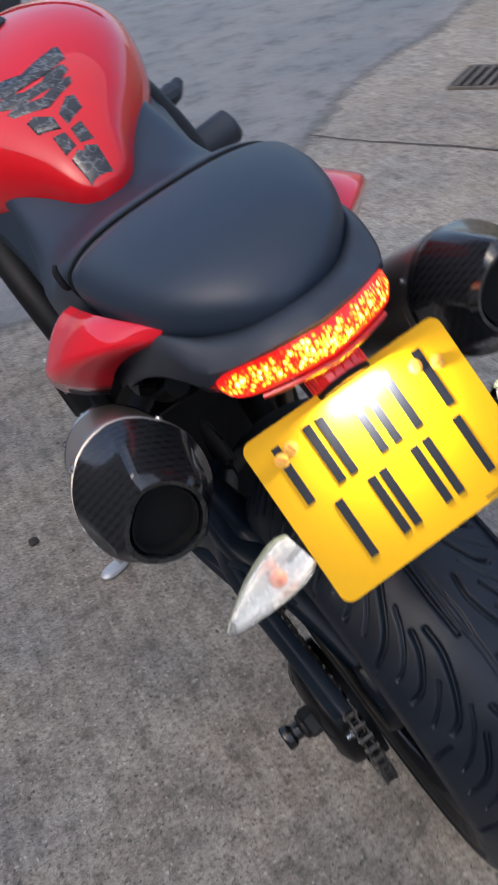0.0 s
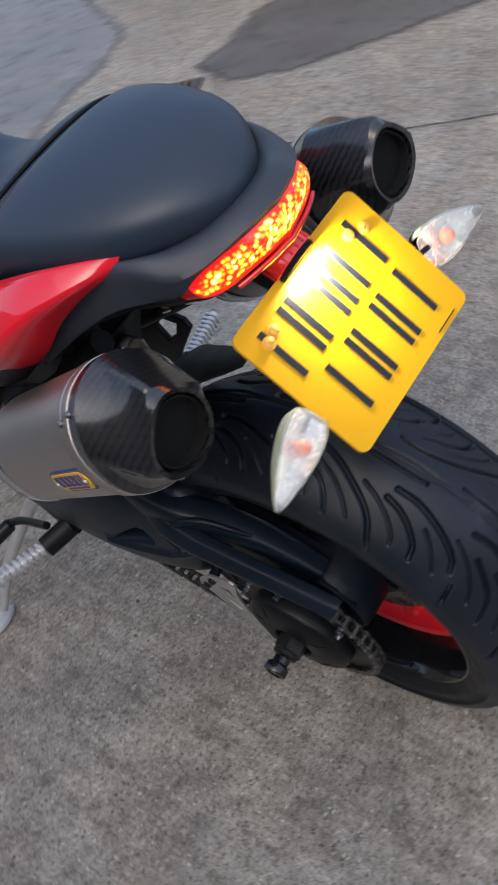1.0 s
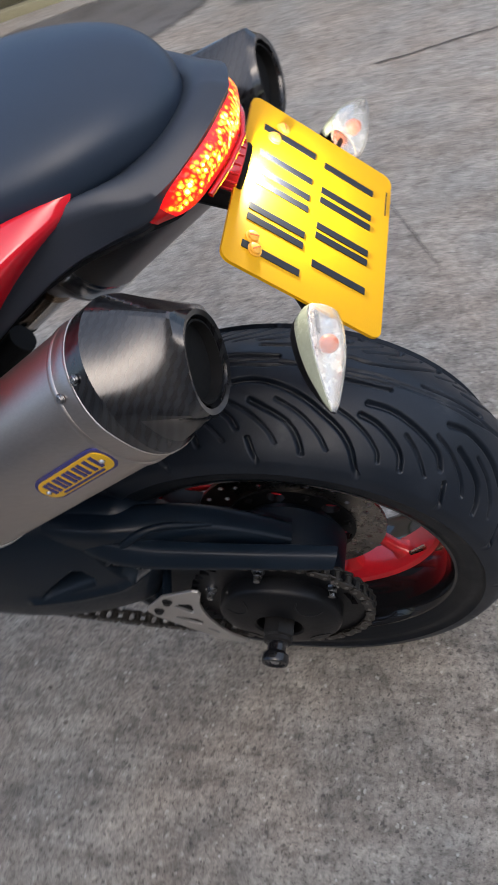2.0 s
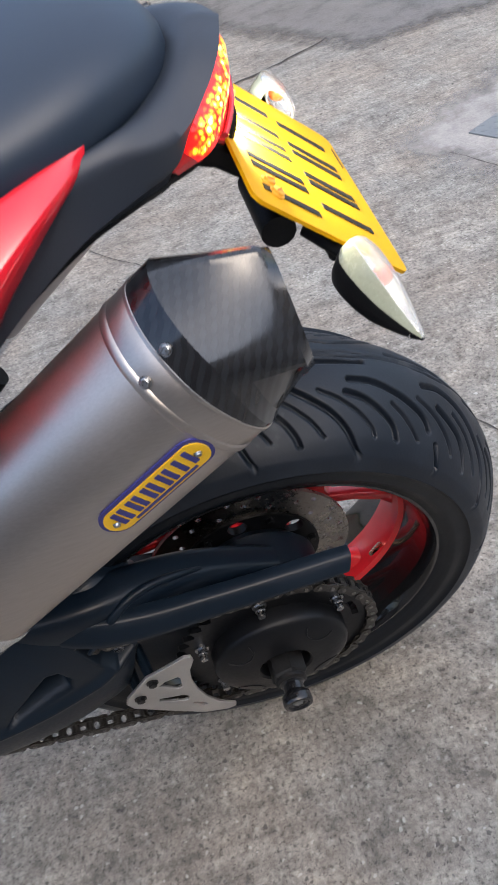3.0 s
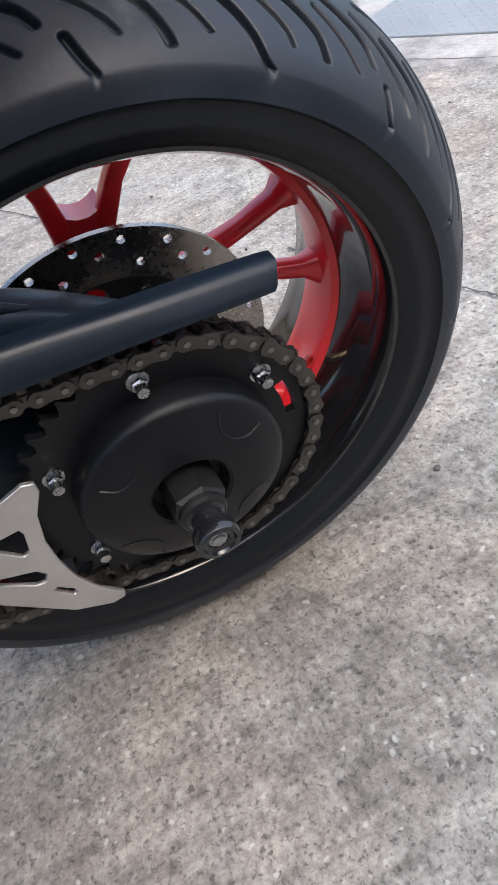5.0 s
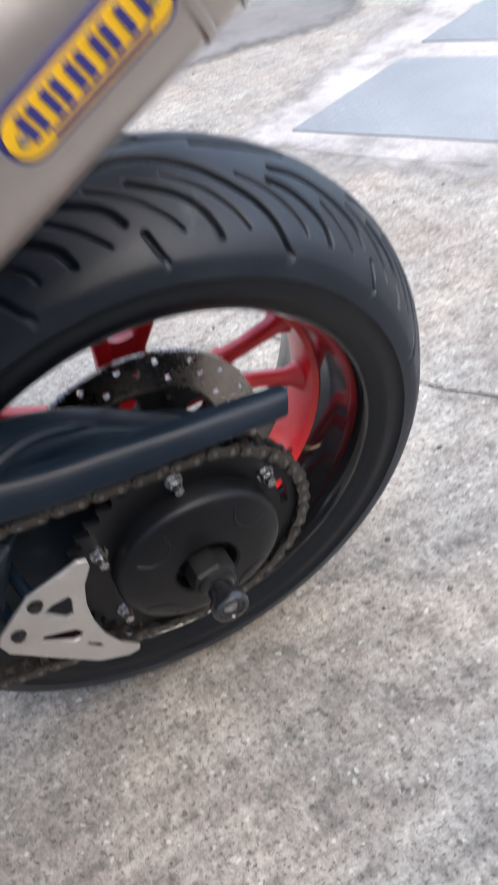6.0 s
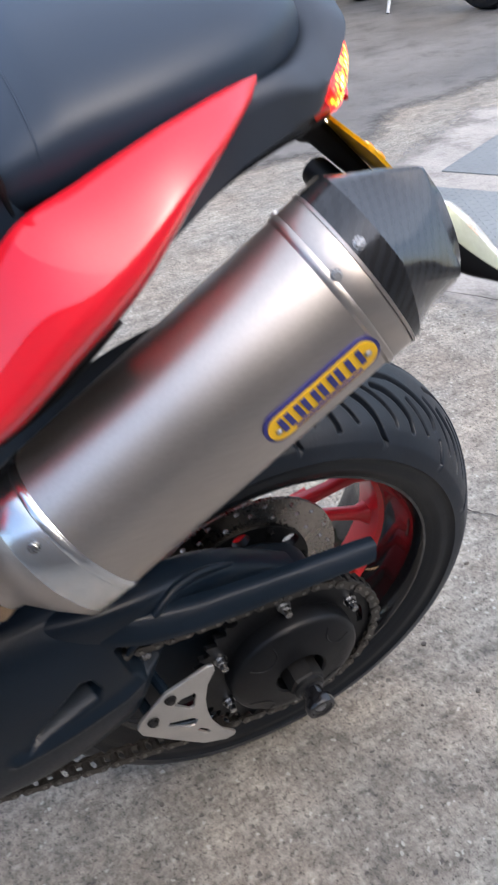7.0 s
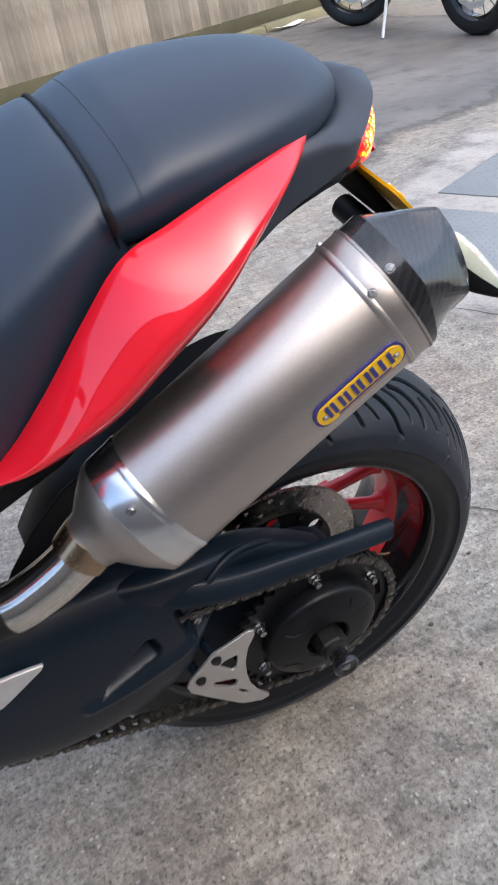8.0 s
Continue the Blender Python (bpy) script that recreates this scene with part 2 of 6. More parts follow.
def asphalt(name, dark, light, rough):
    m, nt, b = shader(name, dark, rough)
    v = coords(nt)
    broad, fine = noise_of(nt, v, 1.6, 6, 0.65), noise_of(nt, v, 140, 4, 0.7)
    blot = ramp(nt, noise_of(nt, v, 5.5, 6, 0.72), [(0.34, grey(0.55)), (0.48, grey(0.95)), (0.72, grey(1.2))])
    patch = ramp(nt, broad, [(0.36, dark), (0.50, tuple((a + c) / 2 for a, c in zip(dark, light))), (0.66, light)])
    nt.links.new(mix(nt, 1.0, mix(nt, 0.35, patch, ramp(nt, fine, [(0.3, grey(0.02)), (0.7, light)])), blot, "MULTIPLY"), b.inputs["Base Color"])
    nt.links.new(ramp(nt, broad, [(0.3, grey(max(0.08, rough - 0.2))), (0.7, grey(rough + 0.1))]), b.inputs["Roughness"])
    bump(nt, b, fine, 0.5, 0.003)
    rim = nt.nodes.new("ShaderNodeAttribute")
    rim.attribute_name = "cover"
    ragged = mix(nt, 1.0, ramp(nt, noise_of(nt, v, 14, 6, 0.7), [(0.25, grey(0.0)), (0.75, grey(1.0))]), rim.outputs["Fac"], "ADD")
    nt.links.new(ramp(nt, mix(nt, 0.5, ragged, rim.outputs["Fac"]), [(0.25, grey(0.0)), (0.95, grey(1.0))]), b.inputs["Alpha"])
    return m


def timber():
    m, nt, b = shader("weathered_timber", (0.3, 0.26, 0.2), 0.8)
    v = coords(nt, (9, 9, 0.7))
    grain = noise_of(nt, v, 7, 6, 0.65)
    stains = noise_of(nt, coords(nt), 2.5, 5)
    info = nt.nodes.new("ShaderNodeObjectInfo")
    col = ramp(nt, grain, [(0.3, (0.15, 0.122, 0.092)), (0.7, (0.38, 0.33, 0.26))])
    col = mix(nt, 0.55, col, ramp(nt, stains, [(0.3, (0.15, 0.125, 0.098)), (0.7, (0.38, 0.335, 0.27))]))
    tone = ramp(nt, info.outputs["Random"], [(0.0, grey(0.70)), (1.0, grey(1.20))])
    nt.links.new(mix(nt, 1.0, col, tone, "MULTIPLY"), b.inputs["Base Color"])
    bump(nt, b, grain, 0.4, 0.003)
    return m


def lamp_lens():
    """Lit tail lamp: bright yellow-orange cells in the middle of a red lens."""
    m, nt, b = shader("lit_tail_lens", (0.5, 0.01, 0.005), 0.15, 0.0, 0.8)
    v = coords(nt, (1.5, 1.0, 1.0))
    v = mix(nt, 0.004, v, add_noise(nt, v, 120), "ADD")
    cells = add(nt, "ShaderNodeTexVoronoi", Scale=215.0, Randomness=1.0)
    nt.links.new(v, cells.inputs["Vector"])
    split = nt.nodes.new("ShaderNodeSeparateColor")
    nt.links.new(cells.outputs["Color"], split.inputs[0])
    middle = nt.nodes.new("ShaderNodeAttribute")
    middle.attribute_name = "middle"
    spot = ramp(nt, cells.outputs["Distance"], [(0.15, grey(1.0)), (0.75, grey(0.0))])
    level = mix(nt, 0.45, mix(nt, 0.45, split.outputs[0], spot), noise_of(nt, v, 70, 2))
    level = mix(nt, 1.0, level, ramp(nt, middle.outputs["Fac"], [(0.08, grey(0.30)), (0.45, grey(0.92)), (1.0, grey(1.12))]), "MULTIPLY")
    col = ramp(nt, level, [(0.20, (0.26, 0.001, 0.002)), (0.38, (0.60, 0.008, 0.003)), (0.48, (0.95, 0.09, 0.003)), (0.56, (1.0, 0.36, 0.008)), (0.64, (1.0, 0.62, 0.05)), (0.74, (1.0, 0.88, 0.38))])
    nt.links.new(col, b.inputs["Emission Color"])
    b.inputs["Emission Strength"].default_value = 2.1
    bump(nt, b, cells.outputs["Distance"], 0.4, 0.001)
    return m


def glass(name, colour, rough=0.05):
    m, nt, b = shader(name, colour, rough)
    b.inputs["Transmission Weight"].default_value = 0.85
    b.inputs["IOR"].default_value = 1.45
    return m


titanium, carbon_fibre = brushed_titanium(), carbon()
tyre_rubber = rubber("tyre_rubber", (0.0034, 0.0052, 0.0080), (0.0058, 0.0085, 0.0125), (0.018, 0.021, 0.025), 0.34, 0.42)
tread_rubber = rubber("tread_rubber", (0.0055, 0.0095, 0.0165), (0.013, 0.0185, 0.028), (0.080, 0.084, 0.09), 0.40, 0.46)
ground_concrete, lens_lit, timber_boards = concrete(), lamp_lens(), timber()
road_grey = asphalt("road_grey", (0.15, 0.152, 0.155), (0.27, 0.262, 0.252), 0.6)
wet_dark = asphalt("damp_asphalt", (0.085, 0.084, 0.084), (0.15, 0.144, 0.138), 0.5)
clear_lens = glass("clear_lens", (0.95, 0.95, 0.93), 0.12)
lens_back = worn("lamp_reflector", (0.80, 0.80, 0.78), 0.25, 0.7, 0.0, 200, 90, 0.15, 0.3)

# ---------- mesh helpers ----------


def finish(name, bm, material, parent=None, label="", sharp=35.0):
    bmesh.ops.remove_doubles(bm, verts=bm.verts, dist=1e-6)
    bmesh.ops.recalc_face_normals(bm, faces=bm.faces)
    limit = radians(sharp)
    for f in bm.faces:
        f.smooth = True
    for e in bm.edges:
        e.smooth = len(e.link_faces) == 2 and e.calc_face_angle(0) < limit
    mesh = bpy.data.meshes.new(name)
    bm.to_mesh(mesh)
    bm.free()
    mesh.materials.append(material)
    ob = new(name, mesh)
    if parent is not None:
        ob.parent = parent
    if label:
        tagged(ob, label)
    return ob


part = finish


def bevelled(ob, width, segments=2):
    mod = ob.modifiers.new("bevel", "BEVEL")
    mod.width, mod.segments, mod.limit_method, mod.angle_limit = width, segments, "ANGLE", radians(35)
    return ob


def curve(points, count):
    """Points evenly stepped along a smooth line through the given ones."""
    p = [Vector(q) for q in points]
    p = [2 * p[0] - p[1]] + p + [2 * p[-1] - p[-2]]
    out = []
    for i in range(count):
        u = i / (count - 1) * (len(p) - 3)
        k = min(int(u), len(p) - 4)
        u -= k
        a, b, c, d = p[k : k + 4]
        out.append(0.5 * (2 * b + (c - a) * u + (2 * a - 5 * b + 4 * c - d) * u * u + (3 * b - 3 * c + d - a) * u**3))
    return out


def loft(rings, closed=True, caps=True, bm=None):
    bm = bm or bmesh.new()
    rows = [[bm.verts.new(q) for q in ring] for ring in rings]
    n = len(rows[0])
    for a, b in zip(rows, rows[1:]):
        for i in range(n if closed else n - 1):
            j = (i + 1) % n
            bm.faces.new((a[i], a[j], b[j], b[i]))
    if caps and closed:
        bm.faces.new(rows[0])
        bm.faces.new(rows[-1])
    return bm


def shell(rings, thickness):
    """An open sheet through rows of points, given thickness."""
    bm = loft(rings, closed=False, caps=False)
    bmesh.ops.recalc_face_normals(bm, faces=bm.faces)
    bmesh.ops.solidify(bm, geom=bm.faces[:], thickness=thickness)
    return bm


def tube(points, radius, sides=12, steps=0, bm=None):
    pts = curve(points, steps) if steps else [Vector(q) for q in points]
    radii = radius if isinstance(radius, (list, tuple)) else [radius] * len(pts)
    if len(radii) != len(pts):
        old = radii
        radii = [float(np.interp(i / (len(pts) - 1), np.linspace(0, 1, len(old)), old)) for i in range(len(pts))]
    rings, side = [], None
    for i, q in enumerate(pts):
        d = (pts[min(i + 1, len(pts) - 1)] - pts[max(i - 1, 0)]).normalized()
        side = (side - d * side.dot(d)).normalized() if side else d.orthogonal().normalized()
        up = d.cross(side)
        rings.append([q + radii[i] * (math.cos(a) * side + math.sin(a) * up) for a in np.linspace(0, 2 * math.pi, sides, endpoint=False)])
    return loft(rings, bm=bm)


AXLE = (0.0, 0.0, 0.32)


def lathe(profile, sides=64, centre=AXLE, closed=False, bm=None):
    """Turns a profile of (radius, x) about the axis along x through the centre."""
    rings = []
    for r, x in profile:
        rings.append([(centre[0] + x, centre[1] + r * math.cos(a), centre[2] + r * math.sin(a)) for a in np.linspace(0, 2 * math.pi, sides, endpoint=False)])
    if closed:
        rings.append(rings[0])
    return loft(rings, caps=not closed, bm=bm)


def prism(outline, x0, x1, holes=(), bm=None):
    """A flat plate with an outline and holes in (y, z), between x0 and x1."""
    bm = bm or bmesh.new()
    edges = []
    for loop in (outline, *holes):
        vs = [bm.verts.new((x0, y, z)) for y, z in loop]
        edges += [bm.edges.new((a, b)) for a, b in zip(vs, vs[1:] + vs[:1])]
    res = bmesh.ops.triangle_fill(bm, use_beauty=True, use_dissolve=True, edges=edges)
    faces = [f for f in res["geom"] if isinstance(f, bmesh.types.BMFace)]
    up = bmesh.ops.extrude_face_region(bm, geom=faces)
    bmesh.ops.translate(bm, verts=[v for v in up["geom"] if isinstance(v, bmesh.types.BMVert)], vec=(x1 - x0, 0, 0))
    return bm


def block(size, centre=(0, 0, 0), turn=None, bevel=0.0, bm=None):
    bm = bm or bmesh.new()
    made = bmesh.ops.create_cube(bm, size=1.0)["verts"]
    bmesh.ops.scale(bm, verts=made, vec=size)
    if bevel:
        edges = list({e for v in made for e in v.link_edges})
        made = list({v for f in bmesh.ops.bevel(bm, geom=edges, offset=bevel, segments=2, affect="EDGES", profile=0.5)["faces"] for v in f.verts} | {v for v in made if v.is_valid})
    m = Matrix.Translation(centre) @ (turn.to_4x4() if turn else Matrix())
    bmesh.ops.transform(bm, matrix=m, verts=made)
    return bm


def bolt(radius, height, centre, along=(-1, 0, 0), sides=6):
    """A bolt head with a washer."""
    d = Vector(along).normalized()
    side = d.orthogonal().normalized()
    up = d.cross(side)
    c = Vector(centre)

    def ring(r, h, n):
        return [c + d * h + r * (math.cos(a) * side + math.sin(a) * up) for a in np.linspace(0, 2 * math.pi, n, endpoint=False)]

    bm = loft([ring(radius * 1.3, 0, 18), ring(radius * 1.3, height * 0.25, 18)])
    loft([ring(radius, height * 0.2, sides), ring(radius, height * 0.85, sides), ring(radius * 0.8, height, sides)], bm=bm)
    return bm


def rounded(w, h, r, n=5):
    out = []
    for cx, cy, a0 in ((w / 2 - r, h / 2 - r, 0), (-w / 2 + r, h / 2 - r, 90), (-w / 2 + r, -h / 2 + r, 180), (w / 2 - r, -h / 2 + r, 270)):
        out += [(cx + r * math.cos(radians(a0 + 90 * i / n)), cy + r * math.sin(radians(a0 + 90 * i / n))) for i in range(n + 1)]
    return out


# ---------- ground and yard ----------
rng = random.Random(4)


def sheet(name, outline, z, material, label, category, jitter=0.0, kind="structure", fade=0.0):
    """A flat piece of ground; with a fade its rim thins out over that many metres."""
    pts = []
    for (x0, y0), (x1, y1) in zip(outline, outline[1:] + outline[:1]):
        n = max(1, int(math.hypot(x1 - x0, y1 - y0) / 0.12)) if jitter else 1
        for i in range(n):
            u = i / n
            pts.append((x0 + (x1 - x0) * u + rng.uniform(-jitter, jitter), y0 + (y1 - y0) * u + rng.uniform(-jitter, jitter)))
    bm = bmesh.new()
    cover = bm.verts.layers.float.new("cover")
    turn = 1 if sum(a[0] * b[1] - b[0] * a[1] for a, b in zip(outline, outline[1:] + outline[:1])) > 0 else -1

    def ring(offset, value):
        out = []
        n = len(pts)
        for i in range(n):
            (x0, y0), (x1, y1) = pts[(i - 3) % n], pts[(i + 3) % n]
            d = math.hypot(x1 - x0, y1 - y0) or 1
            v = bm.verts.new((pts[i][0] - turn * (y1 - y0) / d * offset, pts[i][1] + turn * (x1 - x0) / d * offset, z))
            v[cover] = value
            out.append(v)
        return out

    inner = ring(fade / 2, 1.0)
    bmesh.ops.triangle_fill(bm, use_beauty=True, edges=[bm.edges.new((a, b)) for a, b in zip(inner, inner[1:] + inner[:1])])
    if fade:
        outer = ring(-fade / 2, 0.0)
        for i in range(len(inner)):
            j = (i + 1) % len(inner)
            bm.faces.new((inner[i], inner[j], outer[j], outer[i]))
    for f in bm.faces:
        if f.normal.z < 0:
            f.normal_flip()
    mesh = bpy.data.meshes.new(name)
    bm.to_mesh(mesh)
    bm.free()
    mesh.materials.append(material)
    return tagged(new(name, mesh), label, category, kind=kind)


sheet("ground", [(-900, -900), (900, -900), (900, 900), (-900, 900)], 0.0, ground_concrete, "worn grey-brown exposed aggregate concrete yard", "ground")
sheet("road", [(0.2, 1.95), (0.9, 2.35), (1.25, 2.62), (1.62, 2.99), (2.12, 3.26), (2.52, 3.42), (3.0, 3.8), (3.9, 5.2), (3.6, 14), (-6, 14), (-6, 2.4), (-2.0, 1.9)], 0.004, road_grey, "worn bluish grey asphalt beside the concrete", "road", 0.02, fade=0.16)
sheet("damp_patch", [(2.30, 2.30), (2.42, 2.02), (2.75, 1.80), (2.98, 1.66), (3.35, 1.45), (3.75, 1.25), (4.2, 1.3), (4.5, 1.9), (4.25, 2.6), (3.85, 2.85), (3.2, 2.85), (2.75, 2.65), (2.45, 2.60)], 0.0045, wet_dark, "dark damp asphalt strip running to the drain", "asphalt", 0.02, fade=0.14)
sheet("damp_patch", [(3.4, 0.35), (4.1, 0.15), (4.6, 0.7), (4.2, 1.1), (3.65, 0.95)], 0.0045, wet_dark, "brown-grey damp stain on the concrete", "stain", 0.02, fade=0.25)
sheet("damp_patch", [(2.45, -0.9), (2.30, -1.48), (2.60, -1.85), (2.60, -2.13), (2.68, -2.45), (3.2, -3.1), (4.3, -3.9), (6.2, -3.6), (6.0, -1.6), (4.9, -0.7), (3.4, -0.5)], 0.005, asphalt("yard_dark", (0.15, 0.14, 0.13), (0.24, 0.222, 0.205), 0.55), "darker worn tarmac in front of the fence", "asphalt", 0.03, fade=0.22)

sheet("mortar_surround", [(1.47, -0.74), (1.05, -0.88), (0.73, -1.04), (0.40, -1.22), (0.20, -1.6), (1.0, -2.5), (1.8, -2.4), (2.25, -2.05), (1.90, -1.42), (1.66, -1.05)], 0.003, asphalt("pale_mortar", (0.37, 0.342, 0.31), (0.50, 0.465, 0.425), 0.75), "pale smooth mortar round the steel covers", "concrete", 0.015, fade=0.2)


def crack(points, width, label="dark joint crack in the concrete"):
    bm = bmesh.new()
    pts = curve([(x, y, 0.0035) for x, y in points], len(points) * 9)
    rows = []
    for i, q in enumerate(pts):
        d = (pts[min(i + 1, len(pts) - 1)] - pts[max(i - 1, 0)]).normalized()
        s = Vector((-d.y, d.x, 0))
        w = width * rng.uniform(0.35, 1.2) / 2
        q = q + s * rng.uniform(-1, 1) * width * 0.5
        rows.append([q - s * w, q + s * w])
    loft(rows, closed=False, caps=False, bm=bm)
    return tagged(finish("crack", bm, soot_crack), label, "crack", kind="structure")


soot_crack = worn("crack_dirt", (0.075, 0.066, 0.058), 0.9, 0.0, 0.0, 300, 20, 0.4, 0.2)
crack([(1.20, 2.66), (1.32, 2.35), (1.58, 1.83), (1.86, 1.13), (2.05, 0.74), (2.12, 0.5)], 0.012)
crack([(2.10, 0.52), (1.78, 0.33), (1.50, 0.18), (1.32, 0.06), (0.95, -0.1)], 0.004)
crack([(2.36, 0.2), (2.47, -0.28), (2.57, -0.72), (2.76, -1.08), (2.95, -1.5)], 0.014)
crack([(0.55, -0.34), (0.24, -0.46), (0.17, -0.49), (0.09, -0.54), (-0.2, -0.68)], 0.005)
crack([(2.4, 1.0), (2.1, 0.85), (2.05, 0.75)], 0.008)
crack([(1.34, -0.79), (1.05, -0.90), (0.73, -1.06), (0.45, -1.19)], 0.005)


# Unseen wall, placed to dim the near ground and shape low reflections.
wall_west = new("wall_west")
wall_west.location = (-2.6, 0.0, 0.0)
tagged(wall_west, "unseen brown rendered wall that shades the yard and shows in reflections", "wall", kind="structure")
render_coat = worn("wall_render", (0.24, 0.20, 0.17), 0.85, 0.0, 0.0, 60, 1.5, 0.2, 0.4)
part("wall_face", block((0.22, 16.0, 2.1), (-0.11, 0.0, 1.05), bevel=0.01), render_coat, wall_west)
part("coping", block((0.30, 16.1, 0.07), (-0.11, 0.0, 2.135), bevel=0.012), render_coat, wall_west)


def drain_grate(centre, turn):
    base = new("drain_grate")
    base.matrix_world = pose(*centre, 0, 0, turn)
    tagged(base, "dark cast iron drain grate set in the concrete", "drain grate")
    iron = worn("cast_iron", (0.13, 0.115, 0.10), 0.7, 0.3, 0.0, 200, 20, 0.4, 0.3)
    frame_bm = prism(rounded(0.30, 0.29, 0.008), 0.0, 0.012, [rounded(0.27, 0.26, 0.008)])
    bmesh.ops.transform(frame_bm, matrix=Matrix.Rotation(radians(-90), 4, "Y"), verts=frame_bm.verts)
    part("frame", frame_bm, iron, base)
    # Flat black plate: the pit's shade under the bars is put into its colour.
    well = block((0.27, 0.26, 0.002), (0, 0, 0.003))
    part("well", well, matte_black, base)
    for i in range(6):
        bar = block((0.020, 0.26, 0.010), (-0.110 + i * 0.044, 0, 0.009), bevel=0.002)
        part("bar", bar, iron, base)


drain_grate((2.09, 2.50, 0.0), -57)


def checker_cover(corner, turn, size, label):
    """A steel access cover with a raised tread pattern."""
    base = new("access_cover")
    base.matrix_world = pose(corner[0], corner[1], 0.0, 0, 0, turn)
    tagged(base, label, "access cover", group="access covers in the yard")
    galv = worn("galvanised_steel", (0.27, 0.285, 0.285), 0.55, 0.35, 0.0, 120, 5, 0.2, 0.2)
    part("plate", block((size[0], size[1], 0.008), (size[0] / 2, size[1] / 2, 0.004), bevel=0.002), galv, base)
    bm = bmesh.new()
    nx, ny = int(size[0] / 0.026), int(size[1] / 0.026)
    for i in range(nx):
        for j in range(ny):
            c = Vector(((i + 0.5) * size[0] / nx, (j + 0.5) * size[1] / ny, 0.008))
            a = radians(45 if (i + j) % 2 else -45)
            d, s = Vector((math.cos(a), math.sin(a), 0)), Vector((-math.sin(a), math.cos(a), 0))
            v = [bm.verts.new(c + d * 0.0125), bm.verts.new(c + s * 0.0035), bm.verts.new(c - d * 0.0125), bm.verts.new(c - s * 0.0035), bm.verts.new(c + Vector((0, 0, 0.002)))]
            for k in range(4):
                bm.faces.new((v[k], v[(k + 1) % 4], v[4]))
    tread = part("tread_pattern", bm, galv, base)
    tagged(tread, kind="stuff")


checker_cover((1.405, -0.868), 205.5, (0.60, 0.56), "blue-grey galvanised checker plate cover set in concrete")
checker_cover((1.725, -1.498), 205.5, (0.60, 0.56), "far blue-grey galvanised checker plate cover set in concrete")

# fence: base line in plan, with a kerb, a gravel board and boards of its own
F0, FD = Vector((4.10, 4.92, 0)), Vector((0.278, -0.9606, 0))
FN = Vector((-0.9606, -0.278, 0))
fence_turn = Matrix.Rotation(math.atan2(FD.y, FD.x), 4, "Z")
fence_posts = worn("fence_post", (0.24, 0.20, 0.15), 0.85, 0.0, 0.0, 60, 4, 0.25, 0.3)
mossy = worn("mossy_timber", (0.075, 0.068, 0.036), 0.85, 0.0, 0.0, 60, 3, 0.45, 0.3)
kerb_stone = worn("kerb_concrete", (0.23, 0.21, 0.125), 0.85, 0.0, 0.0, 90, 3, 0.25, 0.3)
fence = new("timber_fence")
fence.matrix_world = Matrix.Translation(F0 - FN * 0.12) @ fence_turn
tagged(fence, "weathered brown close-board timber fence behind a kerb", "fence", kind="structure")
LENGTH = 11.6
part("gravel_board", block((LENGTH, 0.03, 0.14), (LENGTH / 2, 0.0, 0.07), bevel=0.004), mossy, fence, "dark mossy gravel board")
for z in (0.5, 1.5):
    part("rail", block((LENGTH, 0.04, 0.08), (LENGTH / 2, 0.055, z), bevel=0.004), fence_posts, fence)
for k in range(6):
    part("post", block((0.1, 0.1, 1.95), (0.1 + k * 2.25, 0.13, 0.975), bevel=0.006), fence_posts, fence)
board_mesh = None
for k in range(int(LENGTH / 0.1)):
    if board_mesh is None:
        ob = part("board", block((0.112, 0.016, 1.70), (0, 0, 0), bevel=0.003), timber_boards, fence)
        board_mesh = ob.data
    else:
        ob = new("board", board_mesh)
        ob.parent = fence
    ob.matrix_local = pose(0.05 + k * 0.1, 0.010 + 0.006 * (k % 2) - 0.012, 0.985, 0, rng.uniform(-0.5, 0.5), rng.uniform(-5, -2))

kerb = new("kerb")
kerb.matrix_world = Matrix.Translation(F0 + FN * 0.055) @ fence_turn
tagged(kerb, "low mossy concrete kerb along the fence", "kerb", kind="structure")
for k in range(13):
    part("kerb_stone", block((0.905, 0.10, 0.08), (0.455 + k * 0.91, 0, 0.018 + rng.uniform(-0.004, 0.004)), bevel=0.012), kerb_stone, kerb)

verge = new("verge")
verge.matrix_world = Matrix.Translation(F0 - FN * 0.055) @ fence_turn
tagged(verge, "dark mossy dirt strip between fence and kerb", "verge", kind="structure")
part("dirt", block((LENGTH, 0.128, 0.06), (LENGTH / 2, 0, 0.012), bevel=0.008), mossy, verge)


